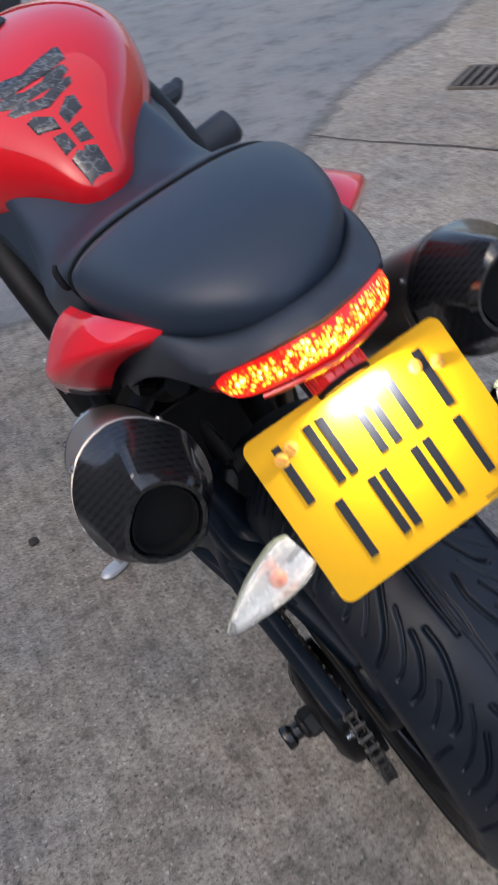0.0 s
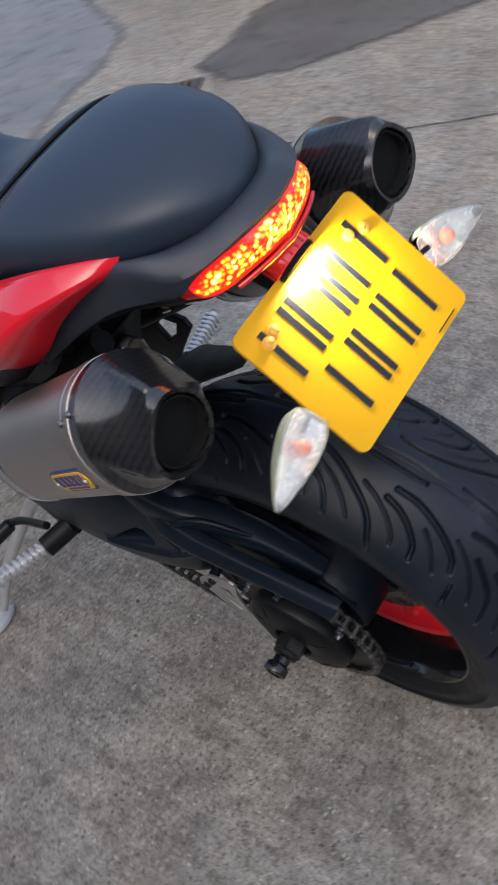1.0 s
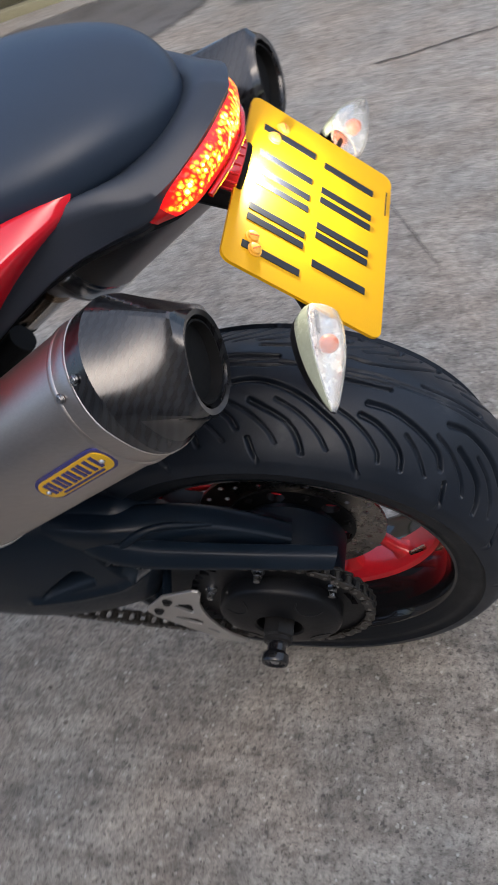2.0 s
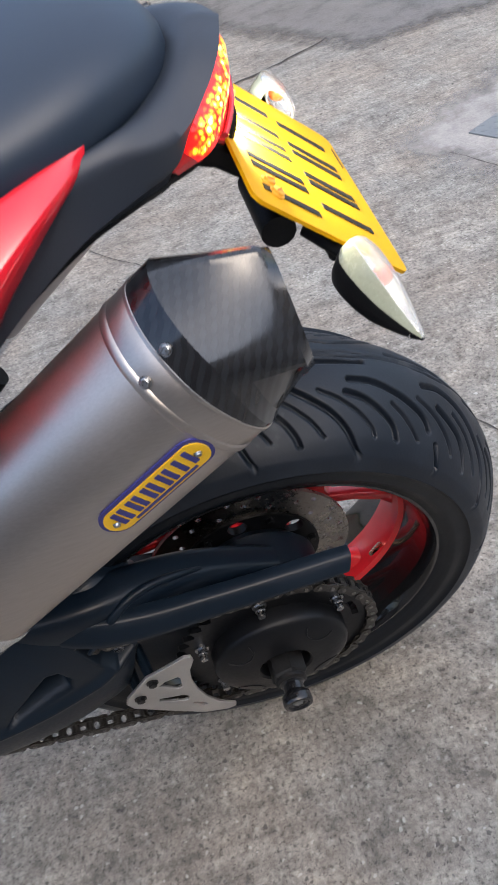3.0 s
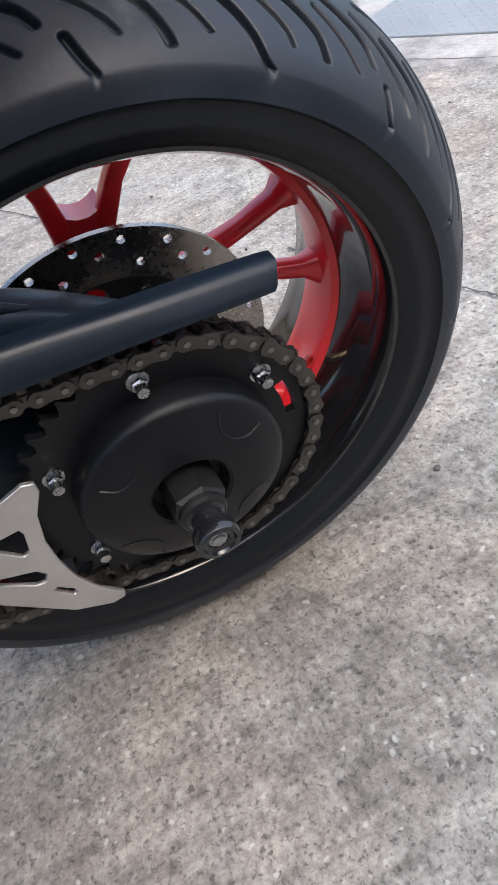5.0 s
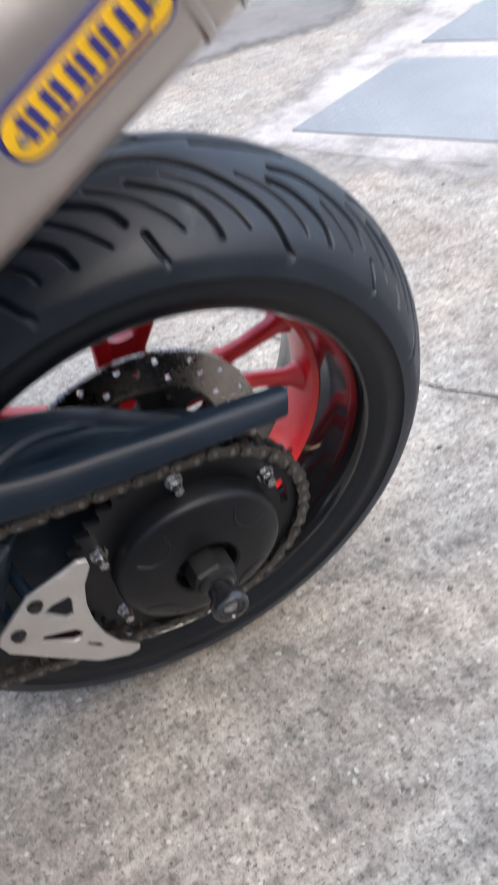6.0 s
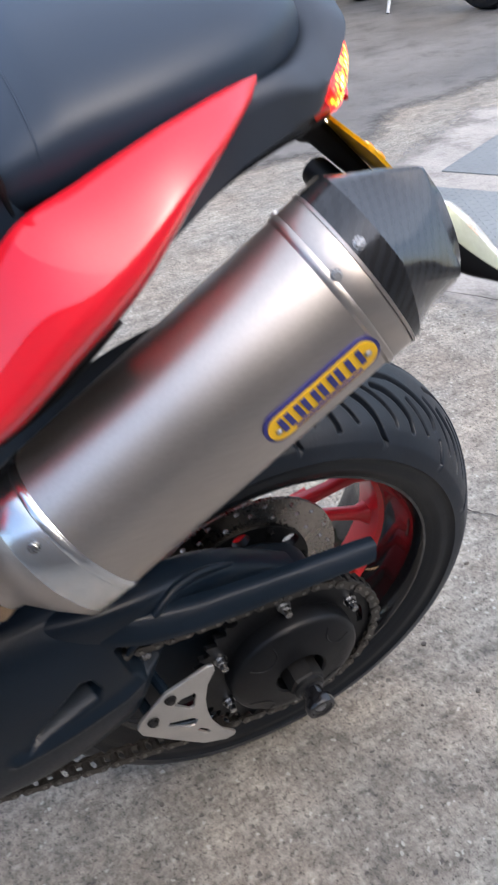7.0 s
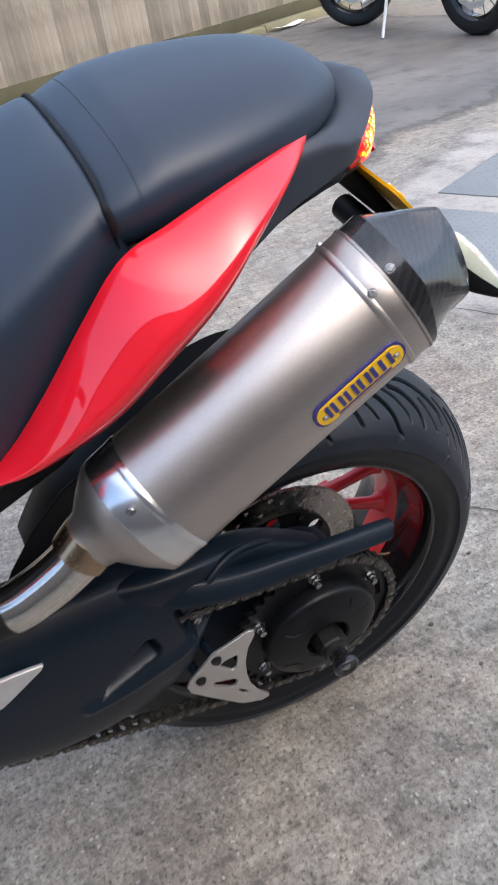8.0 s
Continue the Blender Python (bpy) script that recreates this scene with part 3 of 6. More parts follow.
def grass_strip():
    bm = bmesh.new()
    r = random.Random(9)
    for _ in range(2600):
        u, w = r.uniform(0.2, 2.0), r.uniform(0.10, 0.52)
        c = F0 + FD * u + FN * w
        a, h, lean = r.uniform(0, 6.28), r.uniform(0.05, 0.20), r.uniform(0.01, 0.08)
        s = Vector((math.cos(a), math.sin(a), 0)) * r.uniform(0.003, 0.008)
        t = Vector((math.cos(a + 1.2), math.sin(a + 1.2), 0)) * lean
        vs = [bm.verts.new(q) for q in (c - s, c + s, c + s * 0.7 + t * 0.4 + Vector((0, 0, h * 0.6)), c - s * 0.7 + t * 0.4 + Vector((0, 0, h * 0.6)), c + t + Vector((0, 0, h)))]
        bm.faces.new(vs[:4])
        bm.faces.new((vs[3], vs[2], vs[4]))
    leaf = worn("grass", (0.055, 0.105, 0.028), 0.6, 0.0, 0.0, 90, 3, 0.5, 0.0)
    mesh = bpy.data.meshes.new("grass")
    bm.to_mesh(mesh)
    bm.free()
    mesh.materials.append(leaf)
    tagged(new("grass", mesh), "rough green weeds and grass at the fence foot", "grass", kind="stuff")


grass_strip()


def red_post(at):
    base = new("red_post")
    base.matrix_world = pose(*at)
    tagged(base, "short red painted metal post beside the grass", "post")
    paint = worn("post_red", (0.55, 0.05, 0.035), 0.5, 0.0, 0.1, 200, 8, 0.2, 0.1)
    part("shaft", tube([(0, 0, 0), (0, 0, 0.9)], 0.038, 16), paint, base)
    part("cap", tube([(0, 0, 0.9), (0, 0, 0.915), (0, 0, 0.925)], [0.044, 0.042, 0.02], 16), paint, base)


red_post((4.42, 3.42, 0.0))


def litter(at, turn):
    bm = bmesh.new()
    rows = [[(x, y + 0.02 * math.sin(9 * x), 0.006 + 0.02 * abs(math.sin(7 * x + 3 * y))) for x in np.linspace(-0.16, 0.16, 9)] for y in (-0.05, -0.01, 0.03, 0.05)]
    loft(rows, closed=False, caps=False, bm=bm)
    ob = tagged(finish("paper_litter", bm, worn("paper", (0.8, 0.8, 0.8), 0.7, 0.0, 0.0, 100, 12, 0.08, 0.1)), "crumpled white paper scrap on the tarmac", "litter")
    ob.matrix_world = pose(*at, 0, 0, turn)


litter((6.27, -3.18, 0.006), -80)


def pebbles():
    bm = bmesh.new()
    r = random.Random(3)
    for _ in range(260):
        x, y = r.uniform(-0.9, 2.6), r.uniform(-1.6, 2.2)
        s = r.uniform(0.0015, 0.0042)
        bmesh.ops.create_icosphere(bm, subdivisions=1, radius=s, matrix=Matrix.Translation((x, y, s * 0.35)) @ Matrix.Diagonal((r.uniform(0.7, 1.4), r.uniform(0.7, 1.4), 0.7, 1)))
    tagged(finish("loose_grit", bm, worn("grit", (0.13, 0.115, 0.10), 0.85, 0.0, 0.0, 400, 30, 0.7, 0.2)), "small loose grit scattered on the concrete", "grit", kind="stuff")


pebbles()


def stone(at, size, seed):
    bm = bmesh.new()
    bmesh.ops.create_icosphere(bm, subdivisions=3, radius=size)
    for v in bm.verts:
        v.co *= 1 + 0.35 * noise.noise(v.co * (1.1 / size) + Vector((seed, 0, 0)))
        v.co.z *= 0.6
    ob = tagged(finish("dark_stone", bm, worn("clod", (0.05, 0.042, 0.036), 0.9, 0.0, 0.0, 300, 60, 0.4, 0.4)), "small dark clod lying on the concrete", "stone")
    ob.location = (*at, size * 0.5)


stone((-0.44, 0.89), 0.011, 1)

# ---------- the motorcycle, leaning on its side stand ----------
LEAN = 12.92
bike = new("motorcycle")
bike.matrix_world = pose(0.0212, 0.0, -0.0101, 0, -LEAN, 0)
tagged(bike, "red and black naked motorcycle leaning on its side stand", "motorcycle")

# --- rear tyre with tread grooves ---
WIDE_GROOVES = [
    (4.6, [(0.1, 76), (1.1, 68.5), (2.8, 53), (5.4, 41.6), (9.5, 31.9), (14.3, 22.4), (19.1, 16.1), (24, 12.9), (28.5, 14.8)]),
    (4.4, [(13.1, 64), (13.7, 55.6), (15.3, 44.9), (18, 36.7), (24.5, 26.5)]),
    (4.5, [(27.2, 45), (28.6, 37.6), (31.1, 32), (36, 25), (41.4, 20), (46.3, 19.4)]),
    (3.8, [(24.8, 52.6), (23.9, 64.3), (22.9, 76)]),
    (4.4, [(-8.8, 58), (-7.8, 46.8), (-5.1, 38.1), (-1.3, 30.7), (2.3, 27.5)]),
    (4.2, [(12.5, 5.9), (5.1, 6.7), (-2.7, 6)]),
]
NARROW_GROOVES = [
    (2.0, [(7.9, 57), (9.8, 46.7), (12.4, 38.2), (15, 32), (19.3, 25)]),
    (2.0, [(18.9, 56), (20.2, 48), (22.7, 39.5), (26.2, 31.4), (30.4, 24.7)]),
    (2.0, [(30.2, 55), (32, 46.8), (34.3, 39), (37.2, 32)]),
    (2.0, [(-3.4, 57), (-2.7, 49.5), (0, 40), (3.7, 32), (7.8, 26)]),
    (1.6, [(-22.5, 2.5), (-8, 0.5), (0, 2.5), (14, 0.5), (22.5, 2.5)]),
]


def tyre():
    """Tread as a ring of fine quads, its grooves pressed in; sidewalls down to the beads."""
    r, n, rows = 0.095, 1800, 181
    psi = np.radians(np.linspace(-76, 76, rows))
    xs = list(-r * np.sin(psi))
    rad = [0.3055 - 6.9 * (x + 0.006) ** 2 + 180 * (x + 0.006) ** 4 - 16 * max(0, abs(x) - 0.078) ** 2 for x in xs]
    side = [(0.0942, 0.2580), (0.0960, 0.2510), (0.0976, 0.2437), (0.0960, 0.2422), (0.0940, 0.2402), (0.0936, 0.2345), (0.0942, 0.2285), (0.0938, 0.2250), (0.0908, 0.2205), (0.0893, 0.2175), (0.0865, 0.2115), (0.0790, 0.2050)]
    xs = [x for x, _ in reversed(side)] + xs + [-x for x, _ in side]
    rad = [q for _, q in reversed(side)] + rad + [q for _, q in side]
    k = len(side)
    phi = np.linspace(0, 360, n, endpoint=False)
    eighth = phi[: n // 8]
    depth = np.zeros((len(xs), n))
    for sign, shift in ((1, 56.8), (-1, 56.8 + 22.5)):
        local = (eighth - shift + 22.5) % 45 - 22.5
        for width, line in WIDE_GROOVES + NARROW_GROOVES:
            pts = np.array([v[:2] for v in curve([(a, b, 0) for a, b in line], 220)])
            for row in range(rows):
                reach = np.abs(pts[:, 1] - math.degrees(psi[row]) * sign) * 0.095 * math.pi / 180
                if reach.min() > 0.006:
                    continue
                q = rad[k + row] * math.pi / 180
                near = np.full(n // 8, 1.0)
                for wrap in (-45, 0, 45):
                    near = np.minimum(near, np.hypot((local[:, None] - pts[None, :, 0] - wrap) * q, reach[None, :]).min(1))
                press = np.clip((width / 2000 + 0.0017 - near) / 0.0028, 0, 1) * (0.0062 if width > 3 else 0.0045)
                depth[k + row] = np.maximum(depth[k + row], np.tile(press, 8))
    a = np.radians(phi)
    co = []
    for i, (x, q) in enumerate(zip(xs, rad)):
        inward = depth[i]
        rr = q - inward * (math.cos(psi[i - k]) if k <= i < k + rows else 0)
        xx = x + inward * (math.sin(psi[i - k]) if k <= i < k + rows else 0)
        co.append(np.stack([xx if isinstance(xx, np.ndarray) else np.full(n, xx), -rr * np.cos(a), 0.32 + rr * np.sin(a)], 1))
    co = np.concatenate(co)
    faces = []
    for i in range(len(xs) - 1):
        for j in range(n):
            faces.append((i * n + j, i * n + (j + 1) % n, (i + 1) * n + (j + 1) % n, (i + 1) * n + j))
    mesh = bpy.data.meshes.new("tyre")
    mesh.from_pydata([tuple(map(float, v)) for v in co], [], faces)
    mesh.materials.append(tyre_rubber)
    mesh.materials.append(tread_rubber)
    mesh.polygons.foreach_set("use_smooth", [True] * len(faces))
    mesh.polygons.foreach_set("material_index", [1 if k - 3 <= i < k + rows + 2 else 0 for i in range(len(xs) - 1) for _ in range(n)])
    mesh.update(calc_edges=True)
    ends = np.zeros(len(mesh.edges) * 2, np.int32)
    mesh.edges.foreach_get("vertices", ends)
    ends = ends.reshape(-1, 2) // n
    shoulder = (ends[:, 0] == ends[:, 1]) & ((ends[:, 0] == k - 3) | (ends[:, 0] == k + rows + 2))
    sharp = mesh.attributes.new("sharp_edge", "BOOLEAN", "EDGE")
    sharp.data.foreach_set("value", shoulder)
    ob = new("tyre", mesh)
    ob.parent = bike
    return tagged(ob, "black grooved sport tyre with dusty shoulders")


tyre()

# --- wheel ---
rim = part("rim", lathe([(0.2165, -0.080), (0.2140, -0.0855), (0.2075, -0.0855), (0.2030, -0.079), (0.2005, -0.062), (0.197, -0.048), (0.193, -0.030), (0.191, 0.0), (0.193, 0.03), (0.197, 0.048),
    (0.2005, 0.062), (0.2030, 0.079), (0.2075, 0.0855), (0.2140, 0.0855), (0.2165, 0.080), (0.208, 0.055), (0.203, 0.0), (0.208, -0.055)], 128, closed=True), gloss_black, bike, "gloss black wheel rim")
part("spoke_ring", lathe([(0.1925, -0.022), (0.187, -0.018), (0.1845, -0.006), (0.1845, 0.018), (0.187, 0.028), (0.1925, 0.030)], 128, closed=True), wheel_red, rim, "red painted inner band")


def polar(r, degrees, x):
    a = radians(degrees)
    return Vector((x, -r * math.cos(a), 0.32 + r * math.sin(a)))


def spoke(centre, side):
    """One arm of a forked spoke, thick at the hub and flat towards the rim."""
    rings = []
    for r, off, x, w, t in ((0.045, 6, 0.034, 0.019, 0.024), (0.075, 8.0, 0.030, 0.0115, 0.020), (0.10, 9.2, 0.026, 0.0090, 0.018), (0.14, 10.8, 0.017, 0.0074, 0.016), (0.172, 12.8, 0.009, 0.0088, 0.017), (0.1885, 13.8, 0.006, 0.018, 0.028)):
        c = polar(r, centre + side * off, x)
        a = radians(centre + side * off)
        tang = Vector((0, math.sin(a), math.cos(a)))
        ring = []
        for k in range(16):
            b = 2 * math.pi * k / 16
            cx, sx = math.cos(b), math.sin(b)
            ring.append(c + tang * w * math.copysign(abs(cx) ** 0.6, cx) + Vector((t / 2 * math.copysign(abs(sx) ** 0.6, sx), 0, 0)))
        rings.append(ring)
    return loft(rings)


for k in range(5):
    for s in (-1, 1):
        part("spoke", spoke(8 + 72 * k, s), wheel_red, rim)
    web = [polar(r, 8 + 72 * k + a, 0.030) for r, a in ((0.05, -9), (0.10, -9), (0.120, -8), (0.1145, -5.5), (0.1115, -2.5), (0.111, 0), (0.1115, 2.5), (0.1145, 5.5), (0.120, 8), (0.10, 9), (0.05, 9))]
    part("spoke_web", prism([(v.y, v.z) for v in web], 0.018, 0.042), wheel_red, rim)
part("wheel_hub", lathe([(0.02, -0.03), (0.052, -0.028), (0.058, 0.0), (0.062, 0.03), (0.05, 0.052), (0.02, 0.055)], 48), wheel_red, rim)
part("valve", tube([polar(0.1845, -33, -0.012), polar(0.165, -33, -0.026)], [0.004, 0.003], 10), heat_pale, rim, "brass tyre valve")

# --- brake disc with drilled holes ---


def brake_disc():
    def circle(r, cy, cz, n):
        return [(cy + r * math.cos(a), cz + r * math.sin(a)) for a in np.linspace(0, 2 * math.pi, n, endpoint=False)]

    holes = [circle(0.080, 0, 0.32, 48)]
    for k in range(20):
        for r, off in ((0.1135, 0), (0.1035, 9) if k % 2 else (0.0945, 9)):
            a = radians(18 * k + off)
            holes.append(circle(0.0036, r * math.cos(a), 0.32 + r * math.sin(a), 8))
    return prism(circle(0.1225, 0, 0.32, 96), -0.0215, -0.0165, holes)


disc_steel = worn("disc_steel", (0.36, 0.33, 0.30), 0.30, 1.0, 0.0, 300, 30, 0.3, 0.1)
disc = part("brake_disc", brake_disc(), disc_steel, bike, "worn drilled steel brake disc")
ring_of = [(math.cos(a), math.sin(a)) for a in np.linspace(0, 2 * math.pi, 48, endpoint=False)]
cuts = [[(0.030 * c, 0.32 + 0.030 * q) for c, q in ring_of[::2]]]
for k in range(6):
    a = radians(30 + 60 * k)
    cuts.append([(0.0705 * math.cos(a) + 0.0115 * c, 0.32 + 0.0705 * math.sin(a) + 0.0115 * q) for c, q in ring_of[::3]])
part("disc_carrier", prism([(0.084 * c, 0.32 + 0.084 * q) for c, q in ring_of], -0.025, -0.0150, cuts), hub_black, disc)
for k in range(6):
    c = polar(0.0755, 60 * k + 60, -0.025)
    part("disc_bolt", bolt(0.0045, 0.006, c), hub_black, disc)
part("brake_caliper", block((0.05, 0.085, 0.055), (-0.014, 0.135, 0.34), Euler((radians(20), 0, 0)).to_matrix(), 0.010), black_plastic, bike)

# --- swingarm ---
ARM = [(0.66, -0.165, 0.612, 0.455), (0.55, -0.176, 0.592, 0.42), (0.45, -0.180, 0.575, 0.370), (0.36, -0.177, 0.562, 0.328), (0.30, -0.171, 0.552, 0.310), (0.25, -0.163, 0.542, 0.304), (0.205, -0.155, 0.533, 0.309), (0.17, -0.148, 0.531, 0.326), (0.14, -0.140, 0.529, 0.385),
       (0.118, -0.130, 0.512, 0.420), (0.104, -0.122, 0.498, 0.440)]
POCKET = [(0.287, 0.411), (0.268, 0.430), (0.240, 0.449), (0.217, 0.463), (0.204, 0.458), (0.197, 0.436), (0.203, 0.421), (0.235, 0.416), (0.265, 0.413)]
BOLT_WELL = [(0.180, 0.476), (0.171, 0.430), (0.157, 0.410), (0.136, 0.412), (0.118, 0.430), (0.105, 0.475), (0.14, 0.485)]
ARM_LIP = [(0.292, 0.409), (0.265, 0.404), (0.235, 0.402), (0.205, 0.403), (0.180, 0.404), (0.160, 0.412), (0.148, 0.425)]
ARM_CREASE = [(0.66, 0.585), (0.45, 0.548), (0.343, 0.540), (0.294, 0.525), (0.249, 0.518), (0.208, 0.512), (0.16, 0.508), (0.12, 0.500), (0.05, 0.46)]


def to_line(line, y, z, closed=False):
    """Distances from points (y, z) to a chain of segments."""
    near = np.full(y.shape, 1.0)
    pairs = list(zip(line, line[1:] + line[:1])) if closed else list(zip(line, line[1:]))
    for (y0, z0), (y1, z1) in pairs:
        dy, dz = y1 - y0, z1 - z0
        u = np.clip(((y - y0) * dy + (z - z0) * dz) / (dy * dy + dz * dz), 0, 1)
        near = np.minimum(near, np.hypot(y - y0 - u * dy, z - z0 - u * dz))
    return near


def inside(poly, y, z):
    """How deep points (y, z) lie within an outline; negative outside."""
    hit = np.zeros(y.shape, bool)
    for (y0, z0), (y1, z1) in zip(poly, poly[1:] + poly[:1]):
        with np.errstate(divide="ignore", invalid="ignore"):
            hit ^= ((z0 > z) != (z1 > z)) & (y < (y1 - y0) * (z - z0) / (z1 - z0 if z1 != z0 else 1e-9) + y0)
    near = to_line(poly, y, z, True)
    return np.where(hit, near, -near)


def eased_step(u):
    u = np.clip(u, 0, 1)
    return u * u * (3 - 2 * u)


def arm_body():
    """A curved box beam that sweeps inward to the hub, with a pocket and a bolt well pressed into its outer face."""
    spine = curve([(a, b, 0) for a, b, _, _ in ARM], 330)
    heights = curve([(a, c, d) for a, _, c, d in ARM], 330)
    turn = np.radians(np.r_[np.linspace(-88, 88, 40), np.linspace(92, 268, 150)])
    c, q = np.cos(turn), np.sin(turn)
    outer = c < 0
    rings = []
    for p, h in zip(spine, heights):
        y, xo, zt, zb = p.x, p.y, h.y, h.z
        width = 0.085 if y > 0.2 else 0.032 + 0.053 * max(0.0, (y - 0.04) / 0.16)
        cx, cz, hx, hz = xo + width / 2, (zt + zb) / 2, width / 2, (zt - zb) / 2
        x = cx + hx * np.sign(c) * np.abs(c) ** 0.42
        # even steps in height on the outer face
        even = np.where(outer, np.sign(q) * (2 / math.pi * np.arcsin(np.abs(q))) ** 0.85, np.sign(q) * np.abs(q) ** 0.62)
        z = cz + hz * even
        ys = np.full(z.shape, y)
        slope = np.interp(y, [a for a, _ in ARM_CREASE[::-1]], [b for _, b in ARM_CREASE[::-1]])
        rise = z - slope
        push = 0.17 * (rise + np.sqrt(rise * rise + 0.00005))
        push += 0.027 * eased_step(inside(POCKET, ys, z) / 0.015)
        push += 0.022 * eased_step(inside(BOLT_WELL, ys, z) / 0.010)
        push -= 0.0065 * np.exp(-((to_line(ARM_LIP, ys, z) / 0.0075) ** 2))
        x = np.where(outer, x + push, x)
        z = np.where(c > 0, z - 0.028 * c * max(0.0, min(1.0, (0.19 - y) / 0.1)), z)
        rings.append([(float(a), y, float(b)) for a, b in zip(x, z)])
    return loft(rings)


arm = part("swingarm", arm_body(), arm_black, bike, "satin black cast swingarm", sharp=75)


def arch():
    """The arm's upper branch, sweeping inward over the hub."""
    line = curve([(-0.088, 0.285, 0.500), (-0.108, 0.24, 0.502), (-0.119, 0.195, 0.501), (-0.120, 0.15, 0.497), (-0.113, 0.115, 0.487), (-0.104, 0.08, 0.472), (-0.095, 0.045, 0.448), (-0.088, 0.01, 0.418), (-0.084, -0.02, 0.392)], 60)
    rings = []
    for i, p in enumerate(line):
        d = (line[min(i + 1, 59)] - line[max(i - 1, 0)]).normalized()
        up = Vector((0, -d.z, d.y)).normalized()
        up = up if up.z > 0 else -up
        side = d.cross(up)
        u = i / 59
        hw, hh = 0.027 - 0.010 * u, 0.031 - 0.010 * u
        ring = []
        for k in range(32):
            a = 2 * math.pi * k / 32
            c, q = math.cos(a), math.sin(a)
            ring.append(p + side * hw * math.copysign(abs(c) ** 0.6, c) + up * hh * math.copysign(abs(q) ** 0.6, q))
        rings.append(ring)
    return loft(rings)


part("upper_branch", arch(), arm_black, arm)
lip = curve([(-0.150, 0.168, 0.466), (-0.147, 0.146, 0.485), (-0.140, 0.128, 0.500), (-0.132, 0.108, 0.507), (-0.123, 0.085, 0.503), (-0.115, 0.060, 0.490), (-0.106, 0.040, 0.472)], 40)
part("branch_lip", tube(lip, [0.002, 0.005, 0.0055, 0.005, 0.0045, 0.004, 0.002], 12), arm_black, arm)
part("chain_slider", block((0.030, 0.055, 0.040), (-0.112, 0.148, 0.440), Euler((radians(12), 0, 0)).to_matrix(), 0.006), black_plastic, arm, "black rubber chain slider")
part("hub_arm", prism([(0.24, 0.46), (0.10, 0.440), (0.05, 0.425), (0.0, 0.405), (-0.045, 0.375), (-0.066, 0.35), (-0.066, 0.30), (-0.035, 0.255), (0.02, 0.25), (0.07, 0.240), (0.15, 0.235), (0.24, 0.30)], -0.095, -0.055), arm_black, arm)
part("hub_housing", lathe([(0.02, -0.10), (0.068, -0.098), (0.073, -0.088), (0.073, -0.04), (0.062, -0.028), (0.02, -0.026)], 48), arm_black, arm)
part("arm_bolt", bolt(0.0062, 0.007, (-0.1275, 0.150, 0.424)), bolt_steel, arm, "bright steel bolt")

# --- sprocket, carrier and chain ---


def sprocket():
    teeth, pitch = 43, 0.1087
    outline = []
    for k in range(teeth):
        for f, r in ((0.0, pitch - 0.004), (0.25, pitch - 0.001), (0.42, pitch + 0.0055), (0.58, pitch + 0.0055), (0.75, pitch - 0.001)):
            a = 2 * math.pi * (k + f) / teeth
            outline.append((r * math.cos(a), 0.32 + r * math.sin(a)))
    hole = [(0.060 * math.cos(a), 0.32 + 0.060 * math.sin(a)) for a in np.linspace(0, 2 * math.pi, 40, endpoint=False)]
    slots = []
    for mid in (8,):
        arc = np.radians(np.linspace(mid - 12, mid + 9, 7))
        slots.append([(-0.0945 * math.cos(a), 0.32 + 0.0945 * math.sin(a)) for a in arc] + [(-0.087 * math.cos(a), 0.32 + 0.087 * math.sin(a)) for a in arc[::-1]])
    return prism(outline, -0.1345, -0.1285, [hole] + slots)


spr = part("sprocket", sprocket(), hub_black, bike, "black toothed rear sprocket")
for k in (0, 1, 3, 4, 5):
    c = polar(0.089, 90 - 60 * k + 1, -0.1345)
    stud = bolt(0.0060, 0.008, c)
    tube([c + Vector((-0.006, 0, 0)), c + Vector((-0.014, 0, 0))], 0.0042, 10, bm=stud)
    part("sprocket_nut", stud, bolt_steel, spr, "steel sprocket nut")
part("sprocket_carrier", lathe([(0.02, -0.122), (0.084, -0.121), (0.0845, -0.117), (0.084, -0.112), (0.02, -0.110)], 64), hub_black, spr)

cover = part("hub_cover", lathe([(0.020, -0.125), (0.0745, -0.127), (0.0762, -0.130), (0.0758, -0.150), (0.0742, -0.1545), (0.0705, -0.1575), (0.060, -0.1615), (0.050, -0.1640), (0.031, -0.1660), (0.0285, -0.1640), (0.0270, -0.150), (0.020, -0.149)], 80), hub_black, bike, "satin black domed hub cover")
for mid in (40, 130, 220, 310):
    pts = [polar(r, mid + a, x) for r, a, x in ((0.066, -16, -0.1590), (0.055, -13, -0.1628), (0.049, 0, -0.1640), (0.055, 13, -0.1628), (0.066, 16, -0.1590))]
    part("cover_rib", tube(curve(pts, 16), 0.0011, 6), hub_black, cover)


def axle_end():
    hexa = [[polar(0.0205, 60 * k + 12, x) for k in range(6)] for x in (-0.150, -0.179)]
    bm = loft([hexa[0], hexa[1], [polar(0.0180, 60 * k + 12, -0.182) for k in range(6)]])
    lathe([(0.015, -0.180), (0.0172, -0.182), (0.0172, -0.186), (0.015, -0.188)], 24, bm=bm)
    return bm


nut = part("axle_nut", axle_end(), nut_metal, bike, "large dull steel axle nut")
bobbin = part("paddock_bobbin", lathe([(0.006, -0.182), (0.0155, -0.183), (0.0155, -0.187), (0.0115, -0.190), (0.0112, -0.198), (0.0156, -0.202), (0.0163, -0.210), (0.0150, -0.213), (0.0118, -0.2135), (0.0105, -0.2115), (0.0075, -0.211), (0.006, -0.209), (0.002, -0.209)], 40), gloss_black, bike, "black paddock stand bobbin")
